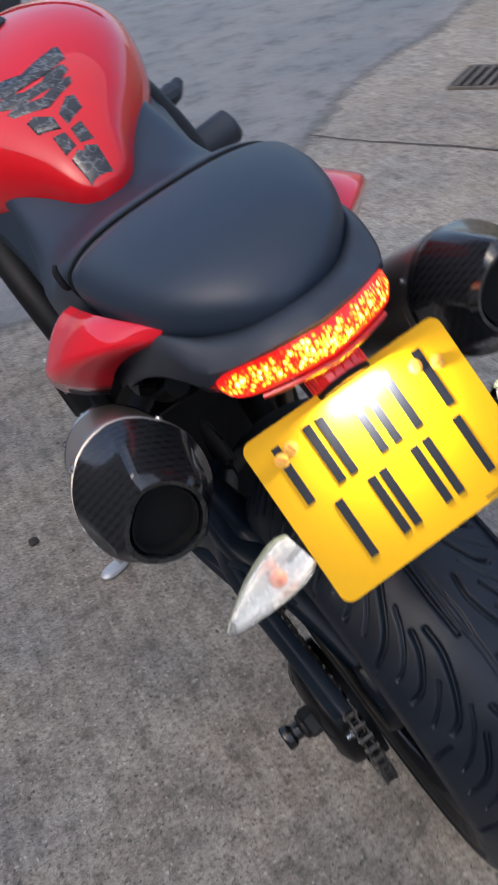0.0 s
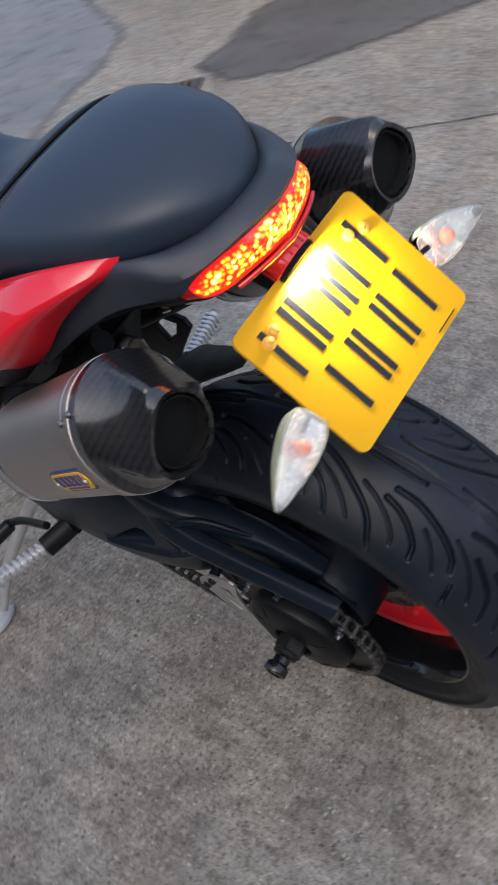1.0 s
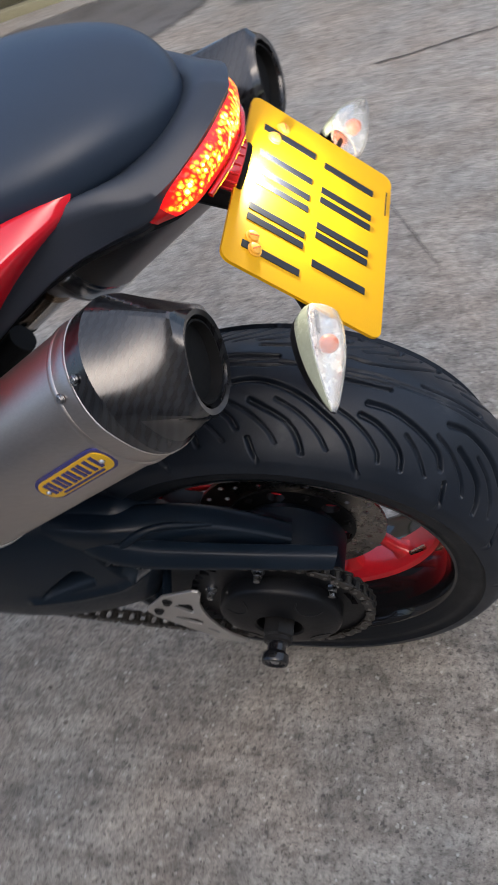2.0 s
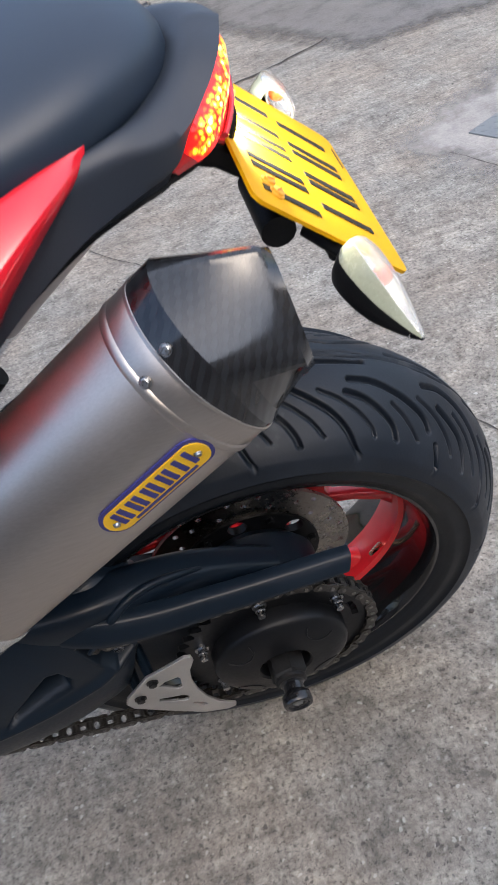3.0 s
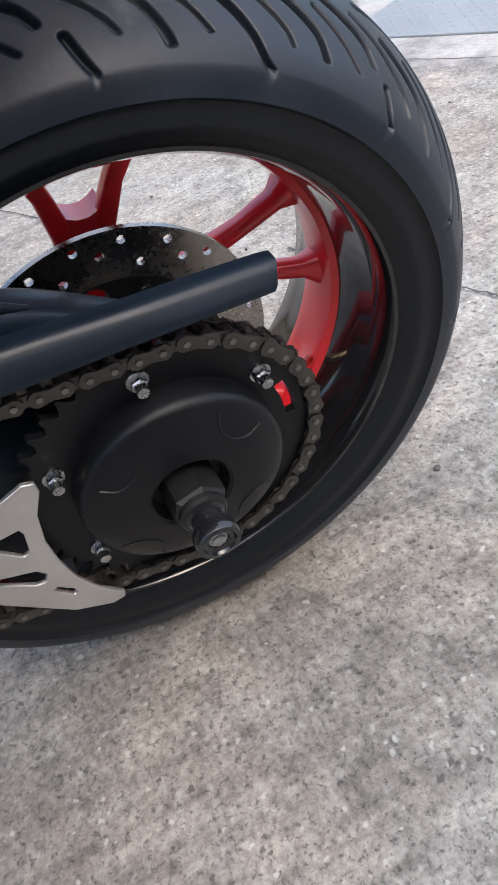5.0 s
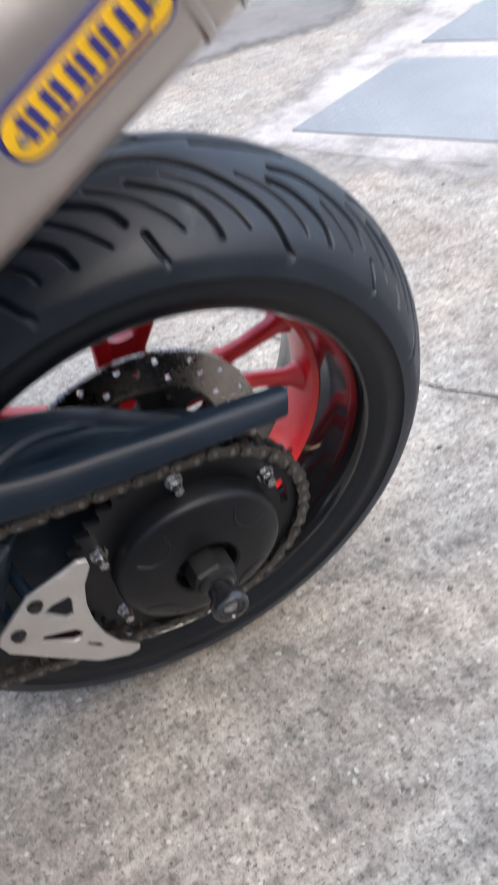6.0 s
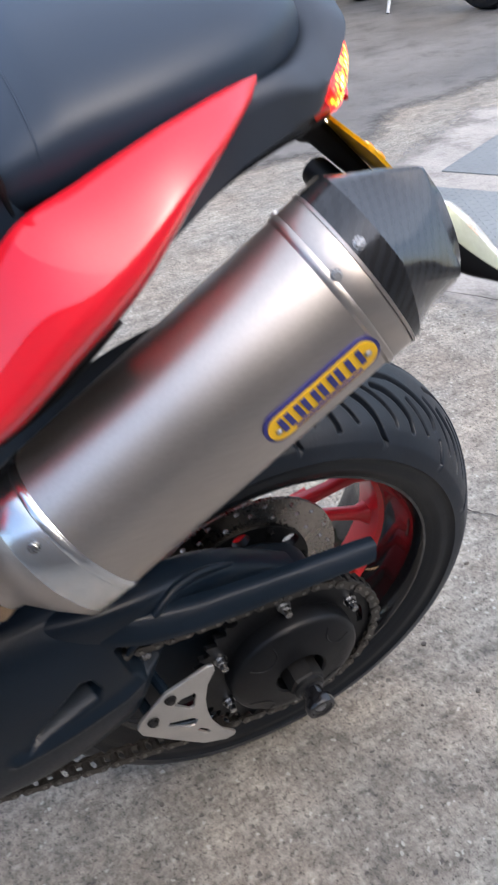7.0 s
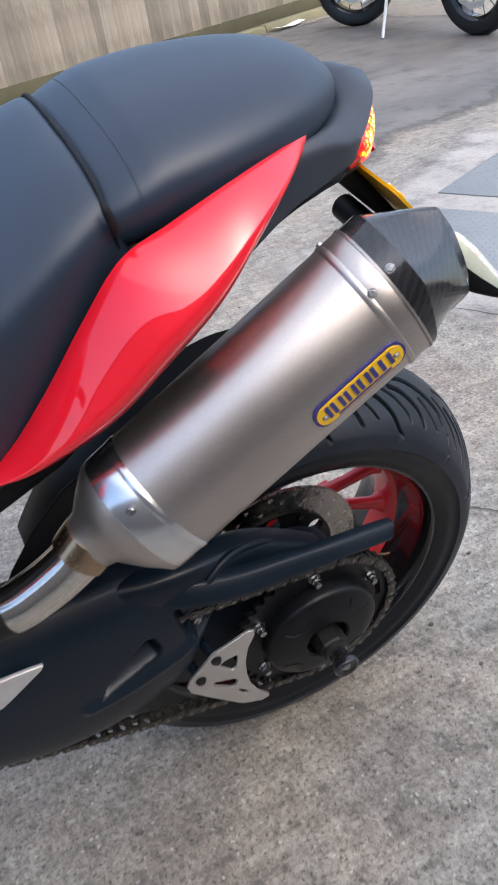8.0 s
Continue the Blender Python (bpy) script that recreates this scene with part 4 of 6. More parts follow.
part("bobbin_bolt", bolt(0.0052, 0.003, (-0.209, 0, 0.32)), bolt_steel, bobbin)

PITCH, CR = 0.015875, 0.1087
FY, FZ, FR = 0.58, 0.454, 0.046


def chain_path():
    """Points a pitch apart round both sprockets, in (y, z)."""
    d = math.hypot(FY, FZ - 0.32)
    base, taper = math.atan2(FZ - 0.32, FY), math.asin((CR - FR) / d)
    up = base + math.pi / 2 + taper * 1.0
    low = base - math.pi / 2 - taper
    line = []
    for a in np.linspace(up, low + 2 * math.pi, 160):
        line.append((CR * math.cos(a), 0.32 + CR * math.sin(a)))
    p, q = line[-1], (FY + FR * math.cos(low), FZ + FR * math.sin(low))
    line += [(p[0] + (q[0] - p[0]) * u, p[1] + (q[1] - p[1]) * u - 0.022 * math.sin(math.pi * u)) for u in np.linspace(0.005, 0.995, 200)]
    for a in np.linspace(low, up, 60):
        line.append((FY + FR * math.cos(a), FZ + FR * math.sin(a)))
    p, q = line[-1], line[0]
    line += [(p[0] + (q[0] - p[0]) * u, p[1] + (q[1] - p[1]) * u) for u in np.linspace(0.005, 1, 200)]
    line = np.array(line)
    run = np.r_[0, np.cumsum(np.hypot(*np.diff(line, axis=0).T))]
    count = 2 * round(run[-1] / PITCH / 2)
    at = np.arange(count) * run[-1] / count
    return np.stack([np.interp(at, run, line[:, 0]), np.interp(at, run, line[:, 1])], 1)


def link_mesh(outer):
    """Two waisted side plates and their rollers or pin heads; the link lies along y."""
    half = PITCH / 2
    out = []
    for c, a0 in ((half, -75), (-half, 105)):
        out += [(c + 0.0068 * math.cos(radians(a0 + 150 * i / 5)), 0.0068 * math.sin(radians(a0 + 150 * i / 5))) for i in range(6)]
        out.append((0, 0.0046 if c > 0 else -0.0046))
    bm = bmesh.new()
    for x in ((-0.0085, 0.0065) if outer else (-0.0062, 0.0042)):
        prism(out, x, x + 0.002, bm=bm)
    plates = len(bm.faces)
    for c in (-half, half):
        w = 0.0098 if outer else 0.0042
        r = 0.0024 if outer else 0.0050
        tube([(-w, c, 0), (w, c, 0)], r, 8, bm=bm)
    bm.faces.ensure_lookup_table()
    for f in bm.faces[plates:] if outer else ():
        f.material_index = 1
    return bm


chain = new("chain")
chain.parent = bike
tagged(chain, "grimy brown-grey steel drive chain")
pins = chain_path()
made = [None, None]
for k in range(len(pins)):
    p, q = pins[k], pins[(k + 1) % len(pins)]
    kind = k % 2
    if made[kind] is None:
        ob = part("chain_link", link_mesh(kind == 0), chain_metal, chain)
        ob.data.materials.append(pin_metal)
        made[kind] = ob.data
    else:
        ob = new("chain_link", made[kind])
        ob.parent = chain
    ob.matrix_local = pose(-0.1315, (p[0] + q[0]) / 2, (p[1] + q[1]) / 2, math.degrees(math.atan2(q[1] - p[1], q[0] - p[0])), 0, 0)

# --- chain guard and fin ---


def chain_guard():
    rings = []
    for y, z, x, w, h in ((-0.097, 0.4420, -0.1385, 0.0105, 0.0095), (-0.094, 0.4430, -0.1385, 0.0118, 0.0110), (-0.05, 0.4500, -0.1400, 0.0125, 0.0118), (0.0, 0.4575, -0.1420, 0.0125, 0.0130), (0.05, 0.4655, -0.1440, 0.0130, 0.0150), (0.10, 0.4740, -0.1450, 0.0140, 0.0160), (0.14, 0.4825, -0.1430, 0.0145, 0.0175), (0.165, 0.4880, -0.1390, 0.0135, 0.0170), (0.19, 0.4930, -0.1310, 0.0115, 0.0150), (0.215, 0.4970, -0.1210, 0.0080, 0.0110)):
        outline = [(-1.0, -0.28), (-1.0, -0.12), (-1.0, 0.05), (-0.9, 0.22), (-0.55, 0.65), (-0.25, 0.95), (-0.05, 1.05), (0.4, 1.05), (0.85, 1.0), (1.0, 0.8), (1.0, 0.0), (1.0, -0.34), (0.85, -0.40), (0.0, -0.42), (-0.85, -0.38)]
        rings.append([(x + w * a, y - 0.006 * b, z + h * b) for a, b in outline])
    cols = [curve([r[k] for r in rings], 40) for k in range(15)]
    return loft([[cols[k][i] for k in range(15)] for i in range(40)])


guard = part("chain_guard", chain_guard(), arm_black, bike, "satin black upper chain guard")

FIN = [(0.181, 0.322), (0.176, 0.334), (0.143, 0.3665), (0.118, 0.374), (0.096, 0.3815), (0.0885, 0.378), (0.0885, 0.369), (0.0985, 0.349), (0.104, 0.322), (0.1045, 0.295), (0.101, 0.268), (0.092, 0.243), (0.0775, 0.2235), (0.0795, 0.2175), (0.090, 0.2165), (0.116, 0.231), (0.150, 0.272), (0.178, 0.308)]
HOLES = [[(0.138, 0.338), (0.128, 0.344), (0.1145, 0.3445), (0.113, 0.338), (0.117, 0.318), (0.122, 0.3165)], [(0.150, 0.3015), (0.147, 0.3075), (0.122, 0.2965), (0.117, 0.288), (0.121, 0.280), (0.127, 0.281)], [(0.1205, 0.266), (0.117, 0.2685), (0.108, 0.258), (0.106, 0.251), (0.110, 0.250)]]
fin = bevelled(part("chain_fin", prism(FIN, -0.147, -0.143, HOLES), fin_alloy, bike, "brushed aluminium lower chain guard fin"), 0.0008)
for y, z in ((0.1405, 0.3535), (0.1635, 0.3265)):
    part("fin_bolt", bolt(0.0052, 0.005, (-0.147, y, z)), nut_metal, fin)
part("fin_stay", tube([(-0.143, 0.1405, 0.3535), (-0.10, 0.15, 0.355)], 0.006, 10), arm_black, fin)
part("fin_stay", tube([(-0.143, 0.1635, 0.3265), (-0.10, 0.17, 0.33)], 0.006, 10), arm_black, fin)

# --- silencers ---


def section(points_deg, scale=1.0, n=72):
    """Radii given at angles, smoothly joined round a ring of (across, up)."""
    ang = np.array([a for a, _ in points_deg] + [points_deg[0][0] + 360], float)
    rad = np.array([r for _, r in points_deg] + [points_deg[0][1]], float)
    out = []
    for k in range(n):
        a = 360 * k / n
        i = int(np.searchsorted(ang, a, "right")) - 1
        u = (a - ang[i]) / (ang[i + 1] - ang[i])
        u = u * u * (3 - 2 * u) * 0.5 + u * 0.5
        r = (rad[i] * (1 - u) + rad[i + 1] * u) * scale
        out.append((r * math.cos(radians(a)), r * math.sin(radians(a))))
    return out


CAN = [(0, 0.053), (45, 0.0510), (90, 0.0560), (135, 0.0585), (180, 0.0625), (222, 0.0705), (270, 0.0690), (315, 0.0585)]


def silencer(side):
    """side: -1 on the left, 1 on the right. Runs from the front band to the rear band and ends in a carbon cap."""
    sag = Vector((0, 0, 0.026 if side > 0 else 0.0))
    low = sag * 1.85
    front, rear = Vector((-0.176, 0.192, 0.7005)) - low, Vector((-0.170, -0.044, 0.8305)) - sag
    axis = (rear - front).normalized()
    up = Vector((0, -axis.z, axis.y)).normalized()
    up = up if up.z > 0 else -up

    def ring(at, shape, scale=1.0, tilt=None):
        u = tilt or up
        return [mirror(at + Vector((x * scale, 0, 0)) + u * (h * scale)) for x, h in shape]

    def mirror(v):
        return Vector((v.x * (1 if side < 0 else -1), v.y, v.z))

    can = section(CAN)
    body = loft([ring(front + axis * s, can, k) for s, k in ((-0.012, 0.985), (-0.008, 1.0), (0.0, 1.0), (0.135, 1.0), (0.270, 1.0), (0.2755, 0.985))])
    ob = part("silencer", body, titanium, bike, "brushed titanium silencer can with a carbon end cap")

    def band(s0, s1, bead):
        bm = loft([ring(front + axis * s, can, k) for s, k in ((s0, 1.001), (s0 + 0.001, 1.010), (s1 - 0.001, 1.010), (s1, 1.001))], caps=False)
        return loft([ring(front + axis * s, can, k) for s, k in ((bead - 0.0032, 1.008), (bead - 0.0018, 1.024), (bead + 0.0018, 1.024), (bead + 0.0032, 1.008))], caps=False, bm=bm)

    part("band", band(0.2480, 0.2735, 0.2520), titanium, ob, "titanium clamp band with a raised bead")
    part("band", band(-0.010, 0.022, 0.0175), clean_steel, ob, "bright steel clamp band")

    def rivet(s, angle):
        k = int(round(angle / 5)) % 72
        x, h = can[k]
        at = mirror(front + axis * s + Vector((x * 1.02, 0, 0)) + up * (h * 1.02))
        out = mirror(Vector((x, 0, 0)) + up * h)
        return bolt(0.0031, 0.0028, at, out, 12)

    part("rivet", rivet(0.2565, 140), bolt_steel, ob, "bright rivet")
    part("rivet", rivet(0.003, 140), bolt_steel, ob, "bright rivet")
    part("rivet", rivet(0.2565, 40), bolt_steel, ob)

    # end cap: a collar on the can's outline, then flat facets running to the rounded outlet
    end = Vector((-0.1715, -0.1055, 0.8320)) - sag * 0.32
    rear_c = front + axis * 0.271
    corners = [(4, 20, 0.0430), (17, 93, 0.0545), (34, 181, 0.0515), (45, 238, 0.0470), (62, 298, 0.0440)]
    faceted = [None] * 72
    for (k0, a0, r0), (k1, a1, r1) in zip(corners, corners[1:] + [(76, 380, 0.0430)]):
        p, q = (Vector((r * math.cos(radians(a)), r * math.sin(radians(a)))) for a, r in ((a0, r0), (a1, r1)))
        for k in range(k0, k1):
            faceted[k % 72] = p.lerp(q, (k - k0) / (k1 - k0))

    def eased(shape, reach):
        return [sum((shape[(k + d) % 72] for d in range(-reach, reach + 1)), Vector((0, 0))) / (2 * reach + 1) for k in range(72)]

    collar = [Vector(q) * 1.012 for q in can]
    soft_end = eased(faceted, 1)
    crease = []
    for k in range(72):
        # the collar is deep on the upper outer side and runs out below
        reach = 0.0045 + 0.0165 * float(np.interp(k, [0, 10, 15, 32, 43, 50, 71], [0.3, 0.8, 1.0, 1.0, 0.1, 0.0, 0.2]))
        crease.append(reach)
    square = Vector((0, 0.05, 1.0)).normalized()

    def lengthwise(at, shape, u, tilt):
        return [mirror(at + axis * (crease[k] * (1 - u)) + Vector((q.x, 0, 0)) + tilt * q.y) for k, q in enumerate(shape)]

    net = [lengthwise(rear_c, collar, 1.0, up), lengthwise(rear_c, collar, 0.03, up)]
    for u in (0.0, 0.25, 0.5, 0.75, 0.9):
        shape = [a.lerp(b, 0.10 + 0.90 * u / 0.9 if u else 0.0) for a, b in zip(collar, soft_end)]
        tilt = up.lerp(square, u / 0.9).normalized()
        net.append(lengthwise(rear_c.lerp(end, u), shape, u, tilt))
    net.append(lengthwise(rear_c.lerp(end, 0.97), [q * 0.992 for q in soft_end], 1.0, square))
    c, s, t = end, eased(faceted, 7), square
    for d, k in ((-0.004, 0.97), (-0.003, 0.86), (0.010, 0.80)):
        net.append(ring(c + Vector((0, d, 0)), s, k, t))
    cap = part("end_cap", loft(net, caps=False), carbon_fibre, ob, "woven carbon fibre end cap", sharp=13)
    part("outlet", loft([ring(c + Vector((0, d, 0)), s, k, t) for d, k in ((0.008, 0.815), (0.0, 0.80), (0.012, 0.74), (0.09, 0.66))]), matte_black, cap, "sooty exhaust outlet")
    part("outlet_ring", loft([ring(c + Vector((0, d, 0)), s, k, t) for d, k in ((0.004, 0.79), (-0.001, 0.78), (-0.001, 0.74), (0.012, 0.73))], caps=False), matte_black, cap)
    lip = loft([ring(rear_c + axis * d, can, k) for d, k in ((0.0, 1.022), (0.0022, 1.024), (0.0026, 1.010))], caps=False)
    # The right edge is blackened, its dimmer look put into the colour.
    part("seam_wire", lip, titanium if side < 0 else hub_black, cap, "thin seam edge, titanium on the left, black on the right")
    part("rivet", rivet(0.2705 + 0.0085, 137), bolt_steel, cap, "bright rivet")

    # inlet cone and pipe
    cone_c = front - axis * 0.010
    inlet = Vector((-0.175, 0.243, 0.667)) - low
    d = (inlet - cone_c)
    circle = [(0.027 * math.cos(radians(5 * k)), 0.027 * math.sin(radians(5 * k))) for k in range(72)]
    rings = []
    for u, k in ((0.0, 0.0), (0.12, 0.03), (0.45, 0.42), (0.8, 0.92), (1.0, 1.0)):
        rings.append(ring(cone_c + d * u, [tuple(Vector(a).lerp(Vector(b), k)) for a, b in zip(can, circle)], 1.0))
    part("inlet_cone", loft(rings), titanium, ob, "titanium inlet cone")
    pipe = [mirror(Vector(q) - low) for q in ((-0.175, 0.238, 0.672), (-0.176, 0.258, 0.653), (-0.175, 0.290, 0.633), (-0.170, 0.322, 0.617), (-0.150, 0.370, 0.600), (-0.09, 0.45, 0.585), (0.0, 0.52, 0.57))]
    part("rear_pipe", tube(pipe[3:], 0.0250, 24, 20), nut_metal, ob, "dull dark exhaust pipe")
    part("link_pipe", tube(pipe[:5], 0.0240, 28, 24), chrome, ob, "polished warm-toned steel link pipe")
    part("pipe_collar", tube([pipe[0], pipe[0].lerp(pipe[1], 0.8)], [0.0275, 0.0268], 28), heat_pale, ob, "golden heat-tinted collar")
    return ob, front, axis, up, can


left_can, can_front, can_axis, can_up, can_shape = silencer(-1)
silencer(1)


def badge():
    """A long rounded plate following the can's lower outer face."""
    base = None
    for name, grow, lift, mat, lab in (("badge", 0.0, 0.0016, badge_blue, "yellow and blue maker badge, plain bars"), ("badge_face", -0.0028, 0.0026, badge_yellow, "")):
        shape = rounded(0.098 + 2 * grow, 0.0265 + 2 * grow, 0.0131 + grow, 6)
        bm = bmesh.new()
        rows = []
        for a, b in shape:
            rows.append(on_can(a, b, lift))
        low = [bm.verts.new(on_can(a, b, -0.001)) for a, b in shape]
        top = [bm.verts.new(q) for q in rows]
        mid = bm.verts.new(on_can(0, 0, lift))
        n = len(top)
        for i in range(n):
            j = (i + 1) % n
            bm.faces.new((low[i], low[j], top[j], top[i]))
            bm.faces.new((top[i], top[j], mid))
        ob = part(name, bm, mat, base or left_can, lab)
        base = base or ob
    for a, w in ((-0.031, 0.0085), (-0.0165, 0.0085), (-0.002, 0.0085), (0.0125, 0.0085), (0.029, 0.0125)):
        for s in (-1, 1):
            c = a + s * w * 0.36
            bar_shape = [(c - 0.0020, -0.0045), (c + 0.0020, -0.0045), (c + 0.0020, 0.0080), (c - 0.0020, 0.0080)]
            part("badge_bar", loft([[on_can(*q, 0.0024) for q in bar_shape], [on_can(*q, 0.0034) for q in bar_shape]]), badge_blue, base)
    line = [-0.028 + 0.058 * i / 8 for i in range(9)]
    part("badge_bar", loft([[on_can(a, -0.0086, 0.0024), on_can(a, -0.0068, 0.0024), on_can(a, -0.0068, 0.0032), on_can(a, -0.0086, 0.0032)] for a in line]), badge_blue, base)
    for a in (-0.039, 0.039):
        part("badge_rivet", bolt(0.0022, 0.002, on_can(a, 0, 0.0026), (-0.8, 0, -0.3), 10), bolt_steel, base)


def on_can(along, across, lift):
    """A place on the can's outer lower face: along towards the rear, across upwards."""
    s = 0.2045 + along * 0.96
    angle = 190.0 - math.degrees(across / 0.064)
    i = angle / 5
    k = int(math.floor(i))
    u = i - k
    p = Vector(can_shape[k % 72]).lerp(Vector(can_shape[(k + 1) % 72]), u)
    p = p * (1 + lift / p.length)
    return can_front + can_axis * s + Vector((p.x, 0, 0)) + can_up * p.y


badge()

# --- seat ---


def pillion_seat():
    rings = []
    for y, w, crown, edge, low in ((0.163, 0.110, 0.936, 0.914, 0.882), (0.158, 0.1165, 0.9425, 0.919, 0.882), (0.150, 0.1195, 0.9490, 0.922, 0.882), (0.136, 0.1215, 0.9575, 0.925, 0.882), (0.118, 0.1220, 0.9660, 0.928, 0.884), (0.10, 0.1205, 0.9720, 0.930, 0.887), (0.05, 0.1155, 0.9765, 0.932, 0.896), (0.0, 0.102, 0.9765, 0.934, 0.908),
                                  (-0.035, 0.0860, 0.9735, 0.936, 0.911), (-0.060, 0.0670, 0.9675, 0.937, 0.913), (-0.076, 0.0500, 0.9600, 0.936, 0.915), (-0.088, 0.0320, 0.9505, 0.934, 0.918), (-0.0955, 0.0100, 0.9390, 0.931, 0.920)):
        ring = []
        for k in range(48):
            a = 2 * math.pi * k / 48
            c, s = math.cos(a), math.sin(a)
            x = w * math.copysign(abs(c) ** (0.80 if s >= 0 else 0.5), c)
            z = edge + (crown - edge) * abs(s) ** 0.84 if s >= 0 else edge - (edge - low) * abs(s) ** 0.7
            ring.append((x, y, z))
        rings.append(ring)
    cols = [curve([r[k] for r in rings], 44) for k in range(48)]
    return loft([[cols[k][i] for k in range(48)] for i in range(44)])


seat = part("pillion_seat", pillion_seat(), vinyl, bike, "dark blue-grey vinyl pillion seat", sharp=60)

SEAM = [(0.1216 * math.copysign(abs(math.cos(a)) ** 0.80, math.cos(a)), 0.126, 0.9268 + 0.0358 * math.sin(a) ** 0.84) for a in np.linspace(0.04, math.pi - 0.04, 50)]
part("seat_seam", tube(SEAM, 0.0007, 6), vinyl, seat, "stitched seam")


def rider_seat():
    rings = []
    for y, w, crown, edge, low in ((0.140, 0.112, 0.938, 0.915, 0.85), (0.147, 0.1185, 0.947, 0.918, 0.85), (0.156, 0.1225, 0.953, 0.918, 0.845), (0.170, 0.1260, 0.952, 0.912, 0.835), (0.195, 0.1320, 0.942, 0.900, 0.79), (0.225, 0.1370, 0.926, 0.883, 0.75), (0.265, 0.1410, 0.907, 0.860, 0.71), (0.31, 0.1440, 0.893, 0.840, 0.685), (0.36, 0.1400, 0.886, 0.830, 0.70), (0.41, 0.1260, 0.896, 0.850, 0.74), (0.47, 0.1180, 0.914, 0.880, 0.75), (0.54, 0.118, 0.932, 0.900, 0.78)):
        ring = []
        for k in range(48):
            a = 2 * math.pi * k / 48
            c, s = math.cos(a), math.sin(a)
            x = w * math.copysign(abs(c) ** (0.7 if s >= 0 else 0.3), c)
            z = edge + (crown - edge) * abs(s) ** 0.9 if s >= 0 else edge - (edge - low) * abs(s) ** 0.8
            ring.append((x, y, z))
        rings.append(ring)
    cols = [curve([r[k] for r in rings], 36) for k in range(48)]
    return loft([[cols[k][i] for k in range(48)] for i in range(36)])


part("rider_seat", rider_seat(), vinyl, bike, "dark vinyl rider seat", sharp=60)
strap_pts = curve([(-0.118, 0.150, 0.903), (-0.1215, 0.152, 0.920), (-0.114, 0.153, 0.936), (-0.09, 0.153, 0.948), (-0.055, 0.153, 0.9535), (0.0, 0.153, 0.9555), (0.055, 0.153, 0.9535), (0.09, 0.153, 0.948), (0.114, 0.153, 0.936), (0.1215, 0.152, 0.920), (0.118, 0.150, 0.903)], 60)
strap = part("seat_piping", tube([q - Vector((0, 0, 0.0014)) for q in strap_pts], 0.0021, 8), dark_cord, bike, "black piping across the seat")
part("strap_loop", tube([(-0.1245, 0.157, 0.945), (-0.1275, 0.156, 0.939), (-0.1280, 0.154, 0.930), (-0.1270, 0.153, 0.922), (-0.1245, 0.153, 0.918)], [0.002, 0.0034, 0.0036, 0.0034, 0.002], 10, 16), dark_cord, strap)

# crash protector on the right of the frame
part("crash_protector", tube([(0.18, 0.80, 0.690), (0.220, 0.80, 0.694), (0.228, 0.80, 0.694), (0.300, 0.80, 0.700), (0.306, 0.80, 0.701)], [0.014, 0.014, 0.031, 0.031, 0.026], 20), tail_plastic, bike, "black round crash protector on the frame")

# --- tail cowl ---
INNER = [(-0.118, 0.16, 0.860), (-0.112, 0.10, 0.892), (-0.104, 0.05, 0.908), (-0.092, 0.0, 0.918), (-0.077, -0.040, 0.921), (-0.060, -0.062, 0.923), (-0.041, -0.079, 0.925), (-0.020, -0.089, 0.927), (0, -0.092, 0.928)]
OUTER = [(-0.133, 0.16, 0.825), (-0.126, 0.10, 0.868), (-0.116, 0.05, 0.898), (-0.106, 0.0, 0.916), (-0.0975, -0.040, 0.9195), (-0.0885, -0.0735, 0.9110), (-0.0725, -0.0950, 0.9130), (-0.038, -0.1225, 0.9260), (0, -0.1345, 0.9305)]
LIP = [(-0.134, 0.16, 0.787), (-0.130, 0.10, 0.826), (-0.121, 0.05, 0.856), (-0.1095, 0.0, 0.880), (-0.0985, -0.040, 0.889), (-0.0875, -0.0725, 0.8935), (-0.0730, -0.0915, 0.9080), (-0.038, -0.1195, 0.9205), (0, -0.1315, 0.9245)]
LOWER = [(-0.124, 0.16, 0.785), (-0.120, 0.10, 0.826), (-0.110, 0.05, 0.853), (-0.098, 0.0, 0.872), (-0.090, -0.040, 0.8805), (-0.0830, -0.066, 0.884), (-0.066, -0.078, 0.895), (-0.040, -0.084, 0.902), (0, -0.085, 0.905)]


def both_sides(points, n=61):
    half = curve(points, n)
    return half + [Vector((-v.x, v.y, v.z)) for v in half[-2::-1]]


rows = [both_sides(q) for q in (INNER, OUTER, LIP, LOWER)]
dense = []
for a, b, steps in ((0, 1, 8), (1, 2, 5), (2, 3, 4)):
    for k in range(steps):
        dense.append([p.lerp(q, k / steps) + Vector((0, 0, (0.008 if a == 0 else 0.001) * math.sin(math.pi * k / steps))) for p, q in zip(rows[a], rows[b])])
dense.append(rows[3])
cowl_rings = []
for i in range(len(dense[0])):
    col = [row[i] for row in dense]
    back = [Vector((v.x * 0.955, v.y * 0.97 + 0.002, v.z - 0.004)) for v in reversed(col)]
    cowl_rings.append(col + back)
cowl = part("tail_cowl", loft(cowl_rings), tail_plastic, bike, "dark blue-grey plastic tail cowl", sharp=50)
UNDER = [(-0.085, 0.16, 0.79), (-0.08, 0.10, 0.825), (-0.075, 0.05, 0.848), (-0.068, 0.0, 0.862), (-0.060, -0.04, 0.868), (-0.050, -0.060, 0.870), (-0.028, -0.072, 0.868), (0, -0.078, 0.867)]
part("undertray", shell([rows[3], both_sides(UNDER), [Vector((v.x * 0.3, v.y * 0.9, v.z + 0.012)) for v in both_sides(UNDER)]], 0.003), black_plastic, bike, "black plastic tail undertray")

